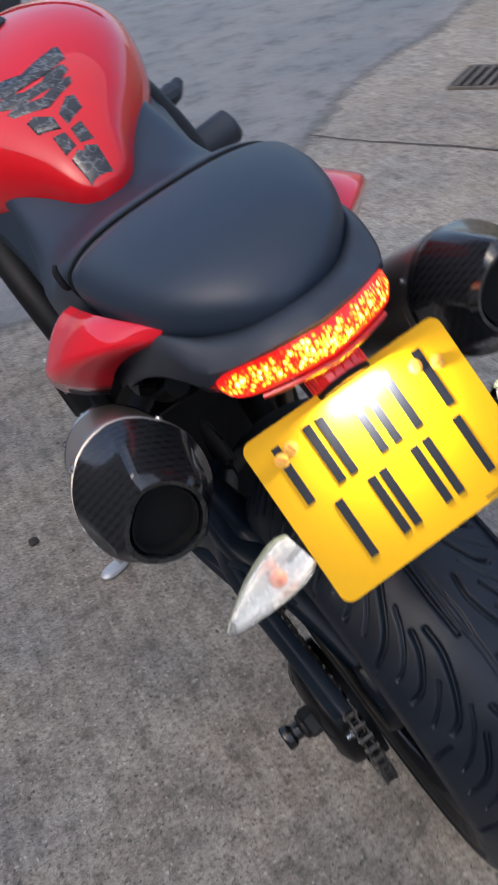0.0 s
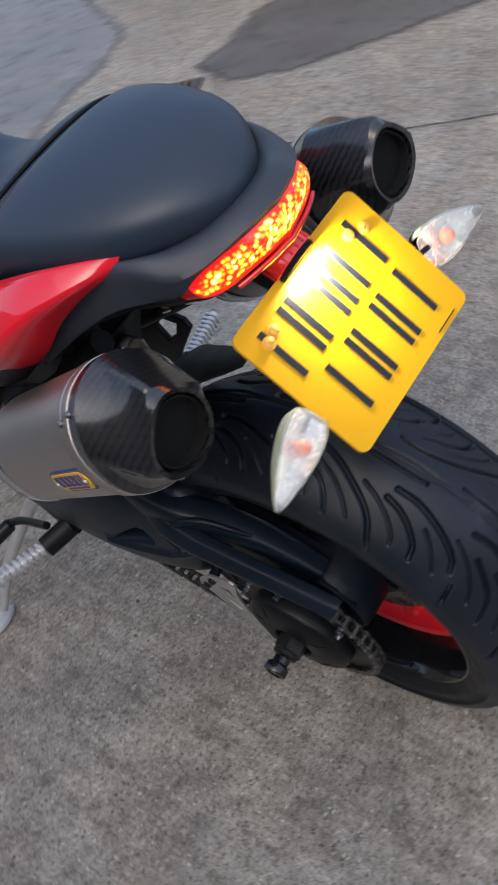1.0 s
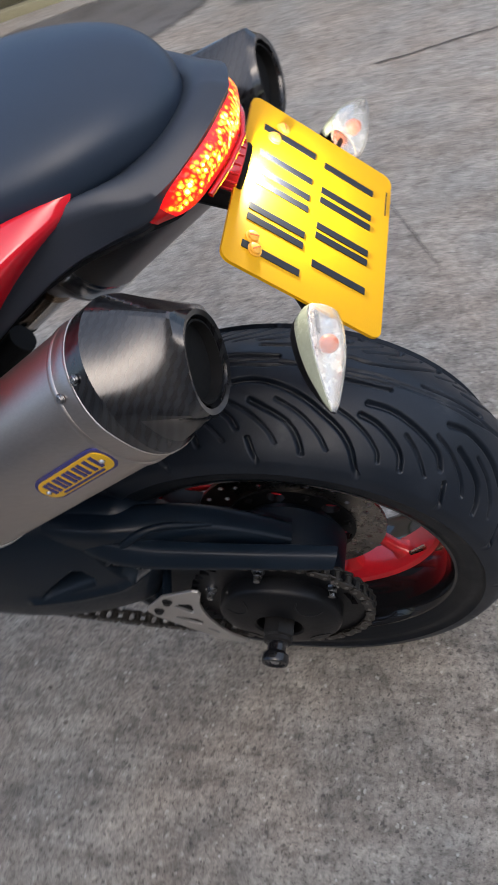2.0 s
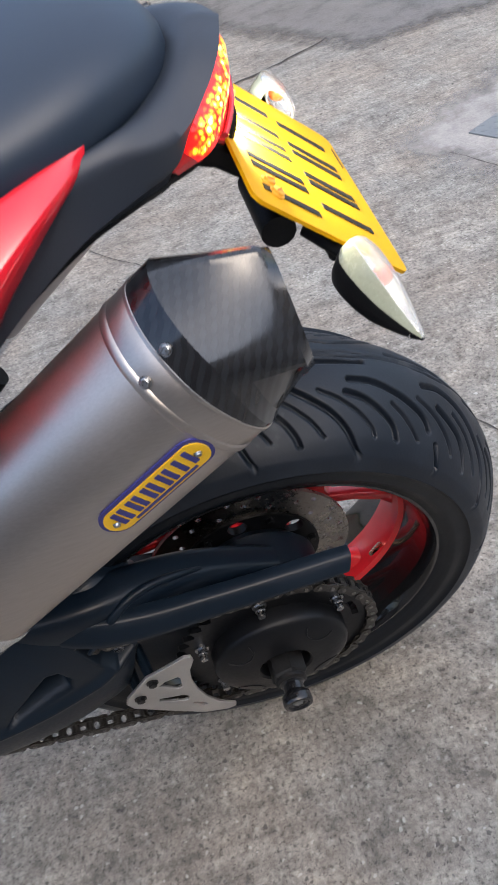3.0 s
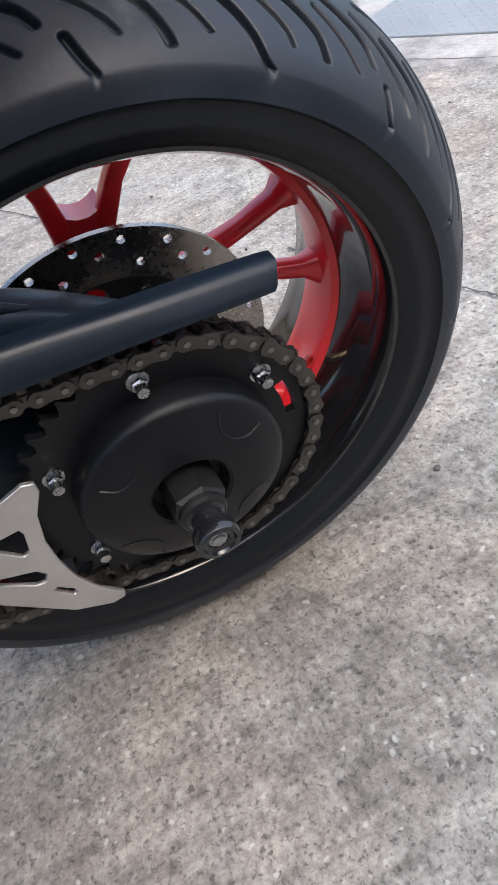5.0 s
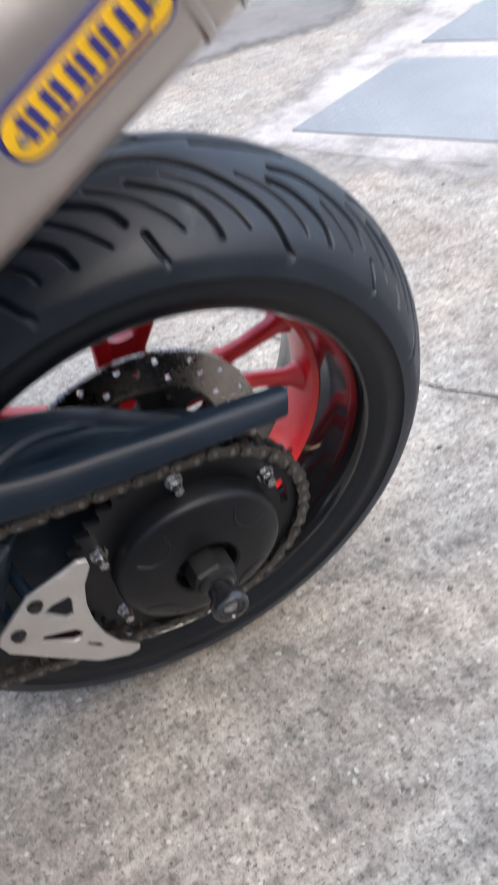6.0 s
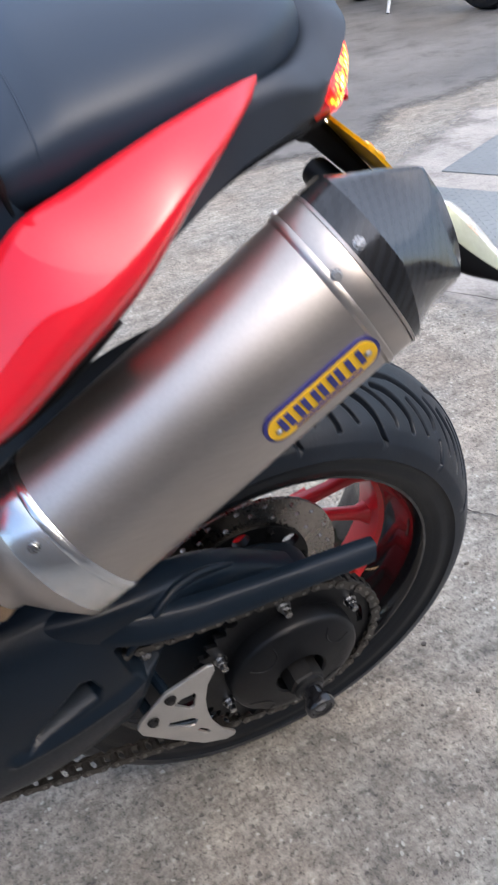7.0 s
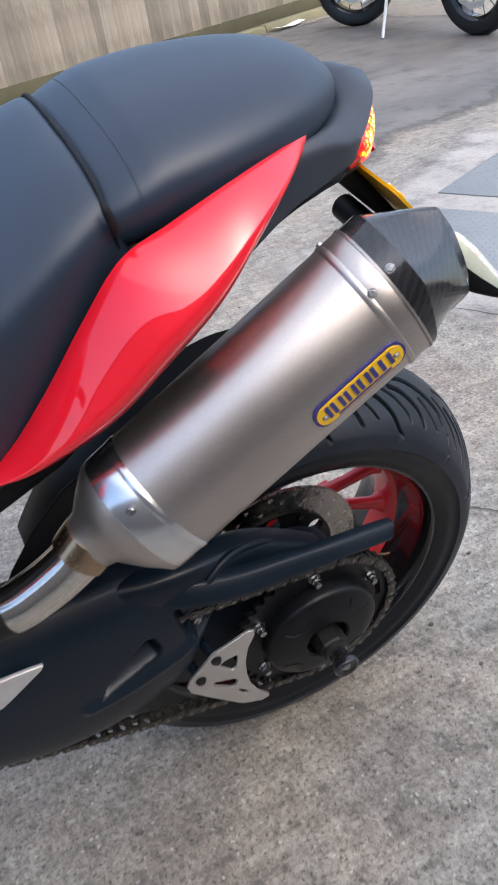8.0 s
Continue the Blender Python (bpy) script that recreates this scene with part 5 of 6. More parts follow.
# --- tail lamp ---
TOP = [(-0.0868, -0.0665, 0.8955), (-0.0728, -0.0895, 0.9080), (-0.038, -0.1170, 0.9210), (0, -0.1285, 0.9255)]
BELLY = [(-0.0858, -0.0705, 0.890), (-0.0738, -0.0990, 0.8965), (-0.038, -0.1245, 0.9065), (0, -0.1335, 0.9085)]
BASE = [(-0.0828, -0.0735, 0.8850), (-0.0700, -0.1010, 0.8860), (-0.036, -0.1205, 0.8905), (0, -0.1285, 0.8915)]
t_rows = [both_sides(q, 31) for q in (TOP, BELLY, BASE)]
lens_rows = [[v for v in curve([t_rows[0][i], t_rows[1][i], t_rows[2][i]], 9)] for i in range(len(t_rows[0]))]
lamp = new("tail_lamp")
lamp.parent = bike
tagged(lamp, "lit red and amber tail lamp strip under the tail")
n_l = len(lens_rows)
lit = part("lit_lens", shell(lens_rows[5 : n_l - 5], 0.002), lens_lit, lamp, "glowing red and amber lens", sharp=60)
span = lit.data.attributes.new("middle", "FLOAT", "POINT")
for k, vert in enumerate(lit.data.vertices):
    row = min(range(n_l), key=lambda i: (lens_rows[i][4] - vert.co).length)
    line = lens_rows[row]
    depth = min(range(9), key=lambda i: (line[i] - vert.co).length) / 8
    span.data[k].value = min(1.0, 2.6 * min(depth, 1 - depth)) * min(1.0, 0.35 + 0.16 * (min(row, n_l - 1 - row) - 5))
part("end_lens", shell(lens_rows[:6], 0.002), red_plastic, lamp, "dark red lens end")
part("end_lens", shell(lens_rows[n_l - 6 :], 0.002), red_plastic, lamp, "dark red lens end")
part("lower_reflector", tube([v + Vector((0, -0.001, -0.004)) for v in t_rows[2][14:-14]], 0.0024, 10), red_plastic, lamp, "thin red reflector strip")
part("lamp_back", shell([[v + Vector((0, 0.012, -0.002)) for v in t_rows[0]], [v + Vector((0, 0.010, -0.006)) for v in t_rows[2]]], 0.003), black_plastic, lamp)

# --- number plate, its lamp and the bracket ---
PW, PH = 0.193, 0.150
across = Vector((1, 0, 0))
down = Vector((0, -0.0915, -0.1105)).normalized()
face = Vector((0, down.z, -down.y)).normalized()
face = face if face.y < 0 else -face
plate_m = Matrix((across, -down, face)).transposed().to_4x4()
plate_m.translation = (0.0005, -0.1615, 0.7995)


def on_plate(outline, z0, z1):
    """A plate in the number plate's plane; x to the right, y up, seen from behind."""
    bm = prism([(x, y) for x, y in outline], z0, z1)
    bmesh.ops.transform(bm, matrix=plate_m @ Matrix(((0, 1, 0, 0), (0, 0, 1, 0), (1, 0, 0, 0), (0, 0, 0, 1))), verts=bm.verts)
    return bm


def bar(x0, x1, y0, y1):
    return [(x0, y0), (x1, y0), (x1, y1), (x0, y1)]


plate = part("number_plate", on_plate(rounded(PW, PH, 0.0095), -0.0015, 0.0015), plate_yellow, bike, "yellow acrylic number plate with plain dark bars")
STROKE, HIGH = 0.0072, 0.0525
for row_y, marks in ((0.0335, ((-0.073, -0.043), (-0.031, -0.001), (0.0125, None), (0.033, 0.065))), (-0.0290, ((-0.055, -0.023), (-0.012, 0.019), (0.031, 0.062)))):
    for a, b in marks:
        for x in (a, b):
            if x is not None:
                part("bar", on_plate(bar(x - STROKE / 2, x + STROKE / 2, row_y - HIGH / 2, row_y + HIGH / 2), 0.0013, 0.0022), char_black, plate)
part("bar", on_plate(bar(0.045, 0.075, -0.0705, -0.0695), 0.0013, 0.0020), char_black, plate, "tiny maker line")
for x, y in ((-0.0624, 0.0517), (-0.0736, 0.0482), (0.0580, 0.0487), (0.0751, 0.0421)):
    centre = plate_m @ Vector((x, y, 0.0015))
    b_ob = bolt(0.0048, 0.0036, centre, face, 14)
    part("screw_cap", b_ob, screw_yellow, plate, "yellow plastic screw cap")
    slot = block((0.0012, 0.008, 0.0009), (0, 0, 0))
    bmesh.ops.transform(slot, matrix=plate_m @ Matrix.Translation((x, y, 0.0052)) @ Matrix.Rotation(rng.uniform(0, 3), 4, "Z"), verts=slot.verts)
    part("screw_slot", slot, amber, plate)

lamp_box = new("plate_lamp")
lamp_box.parent = bike
tagged(lamp_box, "small number plate lamp with a red reflector")


def capped_drum(at, along, wide, high, steps):
    """A short drum about a slanting axis; steps of (distance along, scale)."""
    d = Vector(along).normalized()
    u = Vector((0, -d.z, d.y))
    u = u if u.z > 0 else -u
    rings = []
    for h, k in steps:
        rings.append([Vector(at) + d * h + Vector((wide * k * math.cos(a), 0, 0)) + u * (high * k * math.sin(a)) for a in np.linspace(0, 2 * math.pi, 36, endpoint=False)])
    return loft(rings)


DRUM = (0.004, -0.1010, 0.8665)
ALONG = (0, -0.80, -0.60)
part("reflector", capped_drum(DRUM, ALONG, 0.0255, 0.0185, ((-0.002, 0.94), (0.000, 1.0), (0.0165, 1.0), (0.0175, 0.97))), drum_red_lit, lamp_box, "round red reflector drum")
for k in range(18):
    a = radians(20 * k + 5)
    d, u = Vector(ALONG), Vector((0, -0.60, 0.80))
    rim_at = Vector(DRUM) + Vector((0.0256 * math.cos(a), 0, 0)) + u * (0.0186 * math.sin(a))
    part("reflector_rib", tube([rim_at + d * 0.001, rim_at + d * 0.0165], 0.0011, 6), drum_red_lit, lamp_box)
part("housing", capped_drum(DRUM, ALONG, 0.0245, 0.0175, ((0.0170, 1.01), (0.0200, 1.02), (0.0225, 0.95), (0.0228, 0.80))), matte_black, lamp_box, "black lamp face")
part("lamp_stem", tube([(0.002, -0.080, 0.876), (0.003, -0.100, 0.867)], 0.014, 12), black_plastic, lamp_box)
glow, _, gb = shader("plate_glow", (0.9, 0.9, 0.8), 0.4)
gb.inputs["Emission Color"].default_value = (1.0, 0.96, 0.82, 1)
gb.inputs["Emission Strength"].default_value = 14.0
part("bulb_lens", block((0.030, 0.004, 0.003), (0.003, -0.1215, 0.8470), Euler((radians(-37), 0, 0)).to_matrix(), 0.001), glow, lamp_box, "lit white lamp window")
spot_data = bpy.data.lights.new("plate_light", "AREA")
spot_data.shape, spot_data.size, spot_data.size_y, spot_data.energy, spot_data.color = "RECTANGLE", 0.046, 0.006, 0.66, (1.0, 0.95, 0.80)
spot = new("plate_light", spot_data)
spot.parent = bike
spot.matrix_local = look((0.010, -0.1365, 0.8565), (0.010, -0.1420, 0.826))

bracket = part("plate_bracket", prism([(-0.05, 0.872), (-0.085, 0.870), (-0.108, 0.858), (-0.160, 0.795), (-0.172, 0.778), (-0.160, 0.774), (-0.128, 0.806), (-0.100, 0.836), (-0.075, 0.850), (-0.05, 0.852)], -0.022, 0.022), black_plastic, bike, "black plastic plate hanger")
bevelled(bracket, 0.005)
part("bracket_knuckle", tube([(-0.045, -0.130, 0.782), (0.024, -0.130, 0.782)], 0.014, 14), black_plastic, bracket)
part("cross_bar", tube([(-0.088, -0.162, 0.781), (0.088, -0.162, 0.781)], 0.0075, 12), black_plastic, bracket)

# --- indicators ---


def indicator(s):
    base = new("indicator")
    base.parent = bike
    tagged(base, "clear lens turn indicator with black back")
    root, tip = Vector((s * 0.100, -0.176, 0.789)), Vector((s * 0.184, -0.187, 0.771))
    along = (tip - root)
    out = Vector((0, -0.91, 0.42)).normalized()
    side = along.normalized().cross(out).normalized()
    rim_pts = ((0.0, 0.0165), (0.12, 0.0205), (0.35, 0.0200), (0.6, 0.0155), (0.8, 0.0100), (0.93, 0.0058), (1.0, 0.0022))
    f_rings, b_rings = [], []
    for u, h in rim_pts:
        c = root + along * u
        f_rings.append([c + side * (h * math.cos(a)) + out * (h * 0.50 * math.sin(a)) for a in np.linspace(0, math.pi, 13)])
        deep = (0.020, 0.030, 0.029, 0.023, 0.014, 0.007, 0.002)[[p[0] for p in rim_pts].index(u)]
        b_rings.append([c + side * (h * 1.03 * math.cos(a)) - out * (deep * math.sin(a)) for a in np.linspace(0, math.pi, 13)])
    cols = lambda rings: [[curve([r[k] for r in rings], 24)[i] for k in range(13)] for i in range(24)]
    full = cols(b_rings)
    full = full if side.z > 0 else [row[::-1] for row in full]
    body = part("body", shell([row[2:] for row in full], 0.0015), black_plastic, base, "black tapered lamp body")
    part("pale_band", shell([row[:3] for row in full], 0.0015), lamp_pale, body, "pale translucent band along the lens")
    lens = part("lens", shell(cols(f_rings), 0.0015), clear_lens, base, "clear faceted lens")
    lens.visible_shadow = False
    part("reflector", shell([[root + along * u + side * (h * 0.92 * math.cos(a)) - out * (0.008 * math.sin(a)) for a in np.linspace(0, math.pi, 9)] for u, h in rim_pts[:-1]], 0.001), lens_back, base, "silver reflector bowl")
    bulb = bmesh.new()
    bmesh.ops.create_uvsphere(bulb, u_segments=14, v_segments=10, radius=0.0075, matrix=Matrix.Translation(root + along * 0.34 + out * 0.0015))
    part("bulb", bulb, amber, base, "amber bulb")
    part("stalk", tube([root - along * 0.42 - out * 0.014 + Vector((0, 0.012, 0.002)), root - along * 0.1 - out * 0.012, root + along * 0.18 - out * 0.012], [0.006, 0.0065, 0.006], 12), black_plastic, base, "black rubber stalk")
    return base


indicator(-1)
indicator(1)

# --- red side panels ---


def side_panel(s):
    """Long tapering panel, bulging outward between its upper and lower edges."""
    top = curve([(-0.089, -0.028, 0.933), (-0.110, 0.018, 0.934), (-0.124, 0.060, 0.930), (-0.130, 0.111, 0.916), (-0.135, 0.155, 0.902), (-0.139, 0.195, 0.862), (-0.140, 0.240, 0.807), (-0.135, 0.285, 0.757), (-0.126, 0.325, 0.735)], 60)
    low = curve([(-0.0945, -0.0225, 0.921), (-0.118, 0.010, 0.906), (-0.134, 0.050, 0.878), (-0.144, 0.089, 0.842), (-0.148, 0.140, 0.805), (-0.148, 0.190, 0.770), (-0.146, 0.235, 0.752), (-0.140, 0.275, 0.738), (-0.126, 0.330, 0.728)], 60)
    rows = []
    for i, (a, b) in enumerate(zip(top, low)):
        u = i / 59
        bulge = 0.054 * math.sin(math.pi * min(1, u * 0.95 + 0.01)) ** 1.1
        row = []
        for k in range(29):
            w = k / 28
            q = a.lerp(b, w)
            swell = (w / 0.72) ** 0.64 if w < 0.72 else ((1 - w) / 0.28) ** 0.62
            swell *= 1 - 0.10 * math.exp(-(((w - 0.72) / 0.07) ** 2))
            q = q + Vector((-bulge * swell, 0, 0.38 * bulge * swell))
            row.append(Vector((q.x, q.y, q.z)) if s < 0 else Vector((-q.x - 0.009, q.y, q.z - 0.008)))
        rows.append(row)
    bm = loft(rows, closed=False, caps=False)
    # Front lower rows go black, like the inner panel, against red reflections below.
    for n, f in enumerate(bm.faces):
        f.material_index = 1 if n % 28 >= 24 and n // 28 > 26 else 0
    bmesh.ops.recalc_face_normals(bm, faces=bm.faces)
    bmesh.ops.solidify(bm, geom=bm.faces[:], thickness=0.003)
    ob = part("side_panel", bm, red_paint, bike, "glossy red side panel, lower front rows blackened to cut red reflections", sharp=50)
    ob.data.materials.append(black_plastic)
    return ob


side_panel(-1)
side_panel(1)

# --- black bodywork and frame behind the panels ---
for s in (-1, 1):
    part("subframe_tube", tube([(s * 0.088, 0.10, 0.792), (s * 0.098, 0.17, 0.748), (s * 0.104, 0.25, 0.722), (s * 0.108, 0.34, 0.705), (s * 0.112, 0.46, 0.68)], 0.013, 14, 24), black_plastic, bike, "black subframe tube")
    part("inner_panel", shell([[Vector((s * 0.118, y, z)) for y, z in ((0.12, 0.81), (0.16, 0.785), (0.22, 0.75), (0.34, 0.74), (0.46, 0.76))], [Vector((s * 0.122, y, z)) for y, z in ((0.13, 0.795), (0.17, 0.760), (0.23, 0.722), (0.30, 0.700), (0.46, 0.66))], [Vector((s * 0.106, y, z)) for y, z in ((0.14, 0.777), (0.18, 0.739), (0.24, 0.698), (0.30, 0.672), (0.46, 0.62))]], 0.004), black_plastic, bike, "black inner side panel")

# exhaust crossover pipe ahead of the tyre
crossover = part("crossover_pipe", tube([(-0.014, 0.305, 0.598), (-0.006, 0.307, 0.5965), (0.004, 0.309, 0.5945), (0.022, 0.313, 0.590)], 0.0125, 20, 24), chrome, bike, "polished exhaust crossover pipe")
part("crossover_bend", tube([(0.018, 0.311, 0.590), (0.045, 0.332, 0.578), (0.066, 0.352, 0.552), (0.070, 0.352, 0.520), (0.058, 0.340, 0.476)], 0.0132, 20, 24), heat_dull, crossover, "dull brown heat-stained pipe bend")
part("crossover_joint", tube([(0.010, 0.307, 0.5895), (0.022, 0.314, 0.590)], 0.0150, 20), chrome, crossover)

# inner mudguard over the tyre
hug = []
for a in np.linspace(93, 150, 32):
    r = float(np.interp(a, [93, 100, 108, 120, 128, 134, 142, 150], [0.372, 0.363, 0.354, 0.352, 0.351, 0.345, 0.341, 0.341]))
    w = float(np.interp(a, [93, 96, 101, 108, 118, 140, 150], [0.008, 0.018, 0.026, 0.036, 0.052, 0.063, 0.058]))
    hug.append([Vector((x, -r * math.cos(radians(a)), 0.32 + r * math.sin(radians(a)) - 0.016 * (x / 0.06) ** 2)) for x in np.linspace(-w, w, 13)])
guard_in = part("inner_mudguard", shell(hug, 0.003), black_plastic, bike, "black inner mudguard")
cheek = [(-r * math.cos(radians(a)), 0.32 + r * math.sin(radians(a))) for r, a in ((0.374, 112), (0.392, 120), (0.397, 128), (0.394, 136), (0.391, 144), (0.390, 154), (0.345, 158), (0.332, 150), (0.332, 136), (0.336, 122), (0.345, 112))]
bevelled(part("guard_cheek", prism(cheek, -0.073, -0.069), black_plastic, guard_in, "black side cheek of the mudguard"), 0.0015)
# Added sheet: blacks out the gap where dark machinery would be.
gap_backing = [[Vector((x, -0.44 * math.cos(radians(a)), 0.32 + 0.44 * math.sin(radians(a)))) for x in np.linspace(-0.105, 0.105, 9)] for a in np.linspace(139, 188, 14)]
part("dark_gap_sheet", shell(gap_backing, 0.003), black_plastic, bike, "added black sheet standing in for dark machinery ahead of the tyre")
part("shock_absorber", tube([(0.03, 0.36, 0.42), (0.03, 0.40, 0.62), (0.03, 0.42, 0.74)], [0.022, 0.026, 0.024], 18), black_plastic, bike)
casing = part("engine_casing", lathe([(0.001, -0.206), (0.040, -0.206), (0.046, -0.200), (0.062, -0.196), (0.070, -0.188), (0.073, -0.175), (0.074, -0.12)], 48, (0, 0.63, 0.535)), black_plastic, bike, "black round engine casing")
for k in range(8):
    a = radians(45 * k + 10)
    part("casing_bolt", bolt(0.0045, 0.006, (-0.192, 0.63 + 0.064 * math.cos(a), 0.535 + 0.064 * math.sin(a))), bolt_steel, casing)
part("engine_block", block((0.26, 0.40, 0.34), (0.0, 0.72, 0.52), None, 0.04), black_plastic, bike, "dark engine and gearbox mass")
for s in (-1, 1):
    part("frame_spar", tube([(s * 0.13, 0.44, 0.50), (s * 0.145, 0.48, 0.70), (s * 0.15, 0.62, 0.84), (s * 0.13, 0.85, 0.92), (s * 0.05, 1.02, 0.93)], 0.026, 14, 24), black_plastic, bike, "black twin spar frame tube")

# --- tank ---


TANK_X = -0.008
TANK = ((0.368, 0.014, 0.905, 0.896, 0.870), (0.380, 0.032, 0.918, 0.899, 0.865), (0.40, 0.046, 0.937, 0.903, 0.855), (0.43, 0.062, 0.957, 0.908, 0.848), (0.47, 0.088, 0.978, 0.914, 0.842), (0.52, 0.120, 0.998, 0.920, 0.836), (0.60, 0.160, 1.020, 0.926, 0.83), (0.68, 0.184, 1.032, 0.93, 0.83), (0.76, 0.192, 1.034, 0.928, 0.83), (0.84, 0.184, 1.026, 0.922, 0.84), (0.93, 0.140, 0.995, 0.91, 0.85))


def tank():
    rings = []
    for y, w, top, mid, low in TANK:
        ring = []
        for k in range(48):
            a = 2 * math.pi * k / 48
            c, s = math.cos(a), math.sin(a)
            x = w * math.copysign(abs(c) ** 0.75, c)
            z = mid + (top - mid) * abs(s) ** 0.8 if s >= 0 else mid - (mid - low) * abs(s) ** 0.8
            ring.append((x + TANK_X, y, z))
        rings.append(ring)
    cols = [curve([r[k] for r in rings], 46) for k in range(48)]
    return loft([[cols[k][i] for k in range(48)] for i in range(46)])


tank_ob = part("fuel_tank", tank(), tank_paint, bike, "glossy red fuel tank with a black gel pad", sharp=60)


def tank_top(x, y):
    ys = [p[0] for p in TANK]
    w, top, mid = (float(np.interp(y, ys, [p[k] for p in TANK])) for k in (1, 2, 3))
    c = min(0.999, abs(x - TANK_X) / w) ** (1 / 0.75)
    return mid + (top - mid) * math.sqrt(1 - c * c) ** 0.8


def pad_piece(outline):
    bm = bmesh.new()
    n = len(outline)
    outline = [(x - 0.010, y - 0.004) for x, y in outline]
    cx, cy = sum(p[0] for p in outline) / n, sum(p[1] for p in outline) / n
    rows = []
    for k, lift in ((1.0, -0.002), (1.0, 0.0015), (0.86, 0.0035), (0.45, 0.0038)):
        rows.append([(cx + (x - cx) * k, cy + (y - cy) * k, tank_top(cx + (x - cx) * k, cy + (y - cy) * k) + lift) for x, y in outline])
    return loft(rows, bm=bm)


for outline in ([(-0.0155, 0.376), (0.0155, 0.376), (0.018, 0.402), (0.006, 0.407), (0.0, 0.402), (-0.006, 0.407), (-0.018, 0.402)],
                [(-0.020, 0.410), (-0.003, 0.413), (-0.004, 0.432), (-0.020, 0.435)], [(0.020, 0.410), (0.003, 0.413), (0.004, 0.432), (0.020, 0.435)],
                [(-0.032, 0.452), (-0.005, 0.440), (-0.004, 0.458), (-0.024, 0.474), (-0.034, 0.472)], [(0.032, 0.452), (0.005, 0.440), (0.004, 0.458), (0.024, 0.474), (0.034, 0.472)],
                [(-0.042, 0.492), (0.0, 0.474), (0.042, 0.492), (0.046, 0.503), (0.0, 0.486), (-0.046, 0.503)],
                [(-0.050, 0.516), (-0.030, 0.500), (0.030, 0.500), (0.050, 0.516), (0.050, 0.528), (0.028, 0.513), (-0.028, 0.513), (-0.050, 0.528)],
                [(-0.062, 0.570), (-0.058, 0.540), (-0.025, 0.526), (0.025, 0.526), (0.058, 0.540), (0.062, 0.570), (0.035, 0.560), (0.0, 0.545), (-0.035, 0.560)]):
    part("pad_piece", pad_piece(outline), pad_black, tank_ob, "glossy black gel pad piece")
part("filler_cap", lathe([(0.001, -0.006), (0.034, -0.006), (0.036, 0.0), (0.034, 0.006), (0.001, 0.007)], 32, (0, 0, 0)), black_plastic, tank_ob).matrix_local = pose(0, 0.735, 1.031, 0, 90, 0)
for s in (-1, 1):
    part("tank_side_cover", shell([[Vector((s * x, y, z)) for x, y, z in ((0.094, 0.33, 0.862), (0.092, 0.42, 0.880), (0.100, 0.52, 0.908), (0.128, 0.63, 0.914))], [Vector((s * x, y, z)) for x, y, z in ((0.124, 0.34, 0.80), (0.132, 0.42, 0.83), (0.140, 0.52, 0.855), (0.158, 0.63, 0.86))], [Vector((s * x, y, z)) for x, y, z in ((0.128, 0.35, 0.74), (0.134, 0.43, 0.77), (0.138, 0.53, 0.80), (0.156, 0.63, 0.81))]], 0.004), vinyl, bike, "dark seat skirt along the tank")

# --- pegs, heel guard and side stand ---
heel = bevelled(part("heel_guard", prism([(0.3185, 0.525), (0.335, 0.527), (0.42, 0.532), (0.44, 0.470), (0.40, 0.468), (0.36, 0.492), (0.322, 0.519)], -0.176, -0.171), white_metal, bike, "pale alloy heel guard"), 0.001)
part("peg_hanger", prism([(0.42, 0.66), (0.46, 0.66), (0.49, 0.42), (0.46, 0.33), (0.42, 0.34), (0.41, 0.50)], -0.168, -0.150), black_plastic, bike, "black footrest hanger")
peg = part("footpeg", tube([(-0.165, 0.435, 0.352), (-0.214, 0.452, 0.349)], 0.018, 14), black_plastic, bike, "black folding footpeg joint")
ribs = bmesh.new()
for k in range(9):
    block((0.0065, 0.026, 0.022), (-0.220 - 0.0095 * k, 0.455 + 0.0072 * k, 0.348 - 0.002 * k), None, 0.002, bm=ribs)
tube([(-0.212, 0.449, 0.349), (-0.300, 0.514, 0.331)], 0.009, 12, bm=ribs)
part("peg_tread", ribs, white_metal, peg, "ribbed pale alloy peg")
right_peg = part("footpeg", tube([(0.165, 0.448, 0.345), (0.200, 0.460, 0.345)], 0.017, 14), black_plastic, bike, "black folding footpeg joint")
ribs = bmesh.new()
for k in range(10):
    block((0.0060, 0.026, 0.022), (0.206 + 0.0098 * k, 0.461 + 0.0021 * k, 0.345), None, 0.002, bm=ribs)
tube([(0.20, 0.460, 0.345), (0.302, 0.481, 0.345)], 0.009, 12, bm=ribs)
part("peg_tread", ribs, white_metal, right_peg, "ribbed pale alloy peg")
bevelled(part("heel_guard", prism([(0.49, 0.62), (0.446, 0.62), (0.415, 0.535), (0.376, 0.520), (0.345, 0.512), (0.340, 0.495), (0.375, 0.455), (0.409, 0.416), (0.44, 0.33), (0.487, 0.33)], 0.155, 0.165, [[(0.40, 0.505), (0.368, 0.500), (0.385, 0.472), (0.415, 0.45), (0.425, 0.48)]]), black_plastic, bike, "black right heel guard with a cut-out"), 0.002)
lever = part("gear_lever", tube([(-0.185, 0.47, 0.36), (-0.19, 0.56, 0.33), (-0.205, 0.60, 0.315)], 0.007, 10, 12), nut_metal, bike, "dull gear lever with a black rubber")
part("lever_rubber", tube([(-0.200, 0.588, 0.318), (-0.203, 0.590, 0.318), (-0.262, 0.612, 0.308), (-0.266, 0.614, 0.307)], [0.010, 0.0125, 0.0125, 0.010], 14), tyre_rubber, lever, "black gear lever rubber")
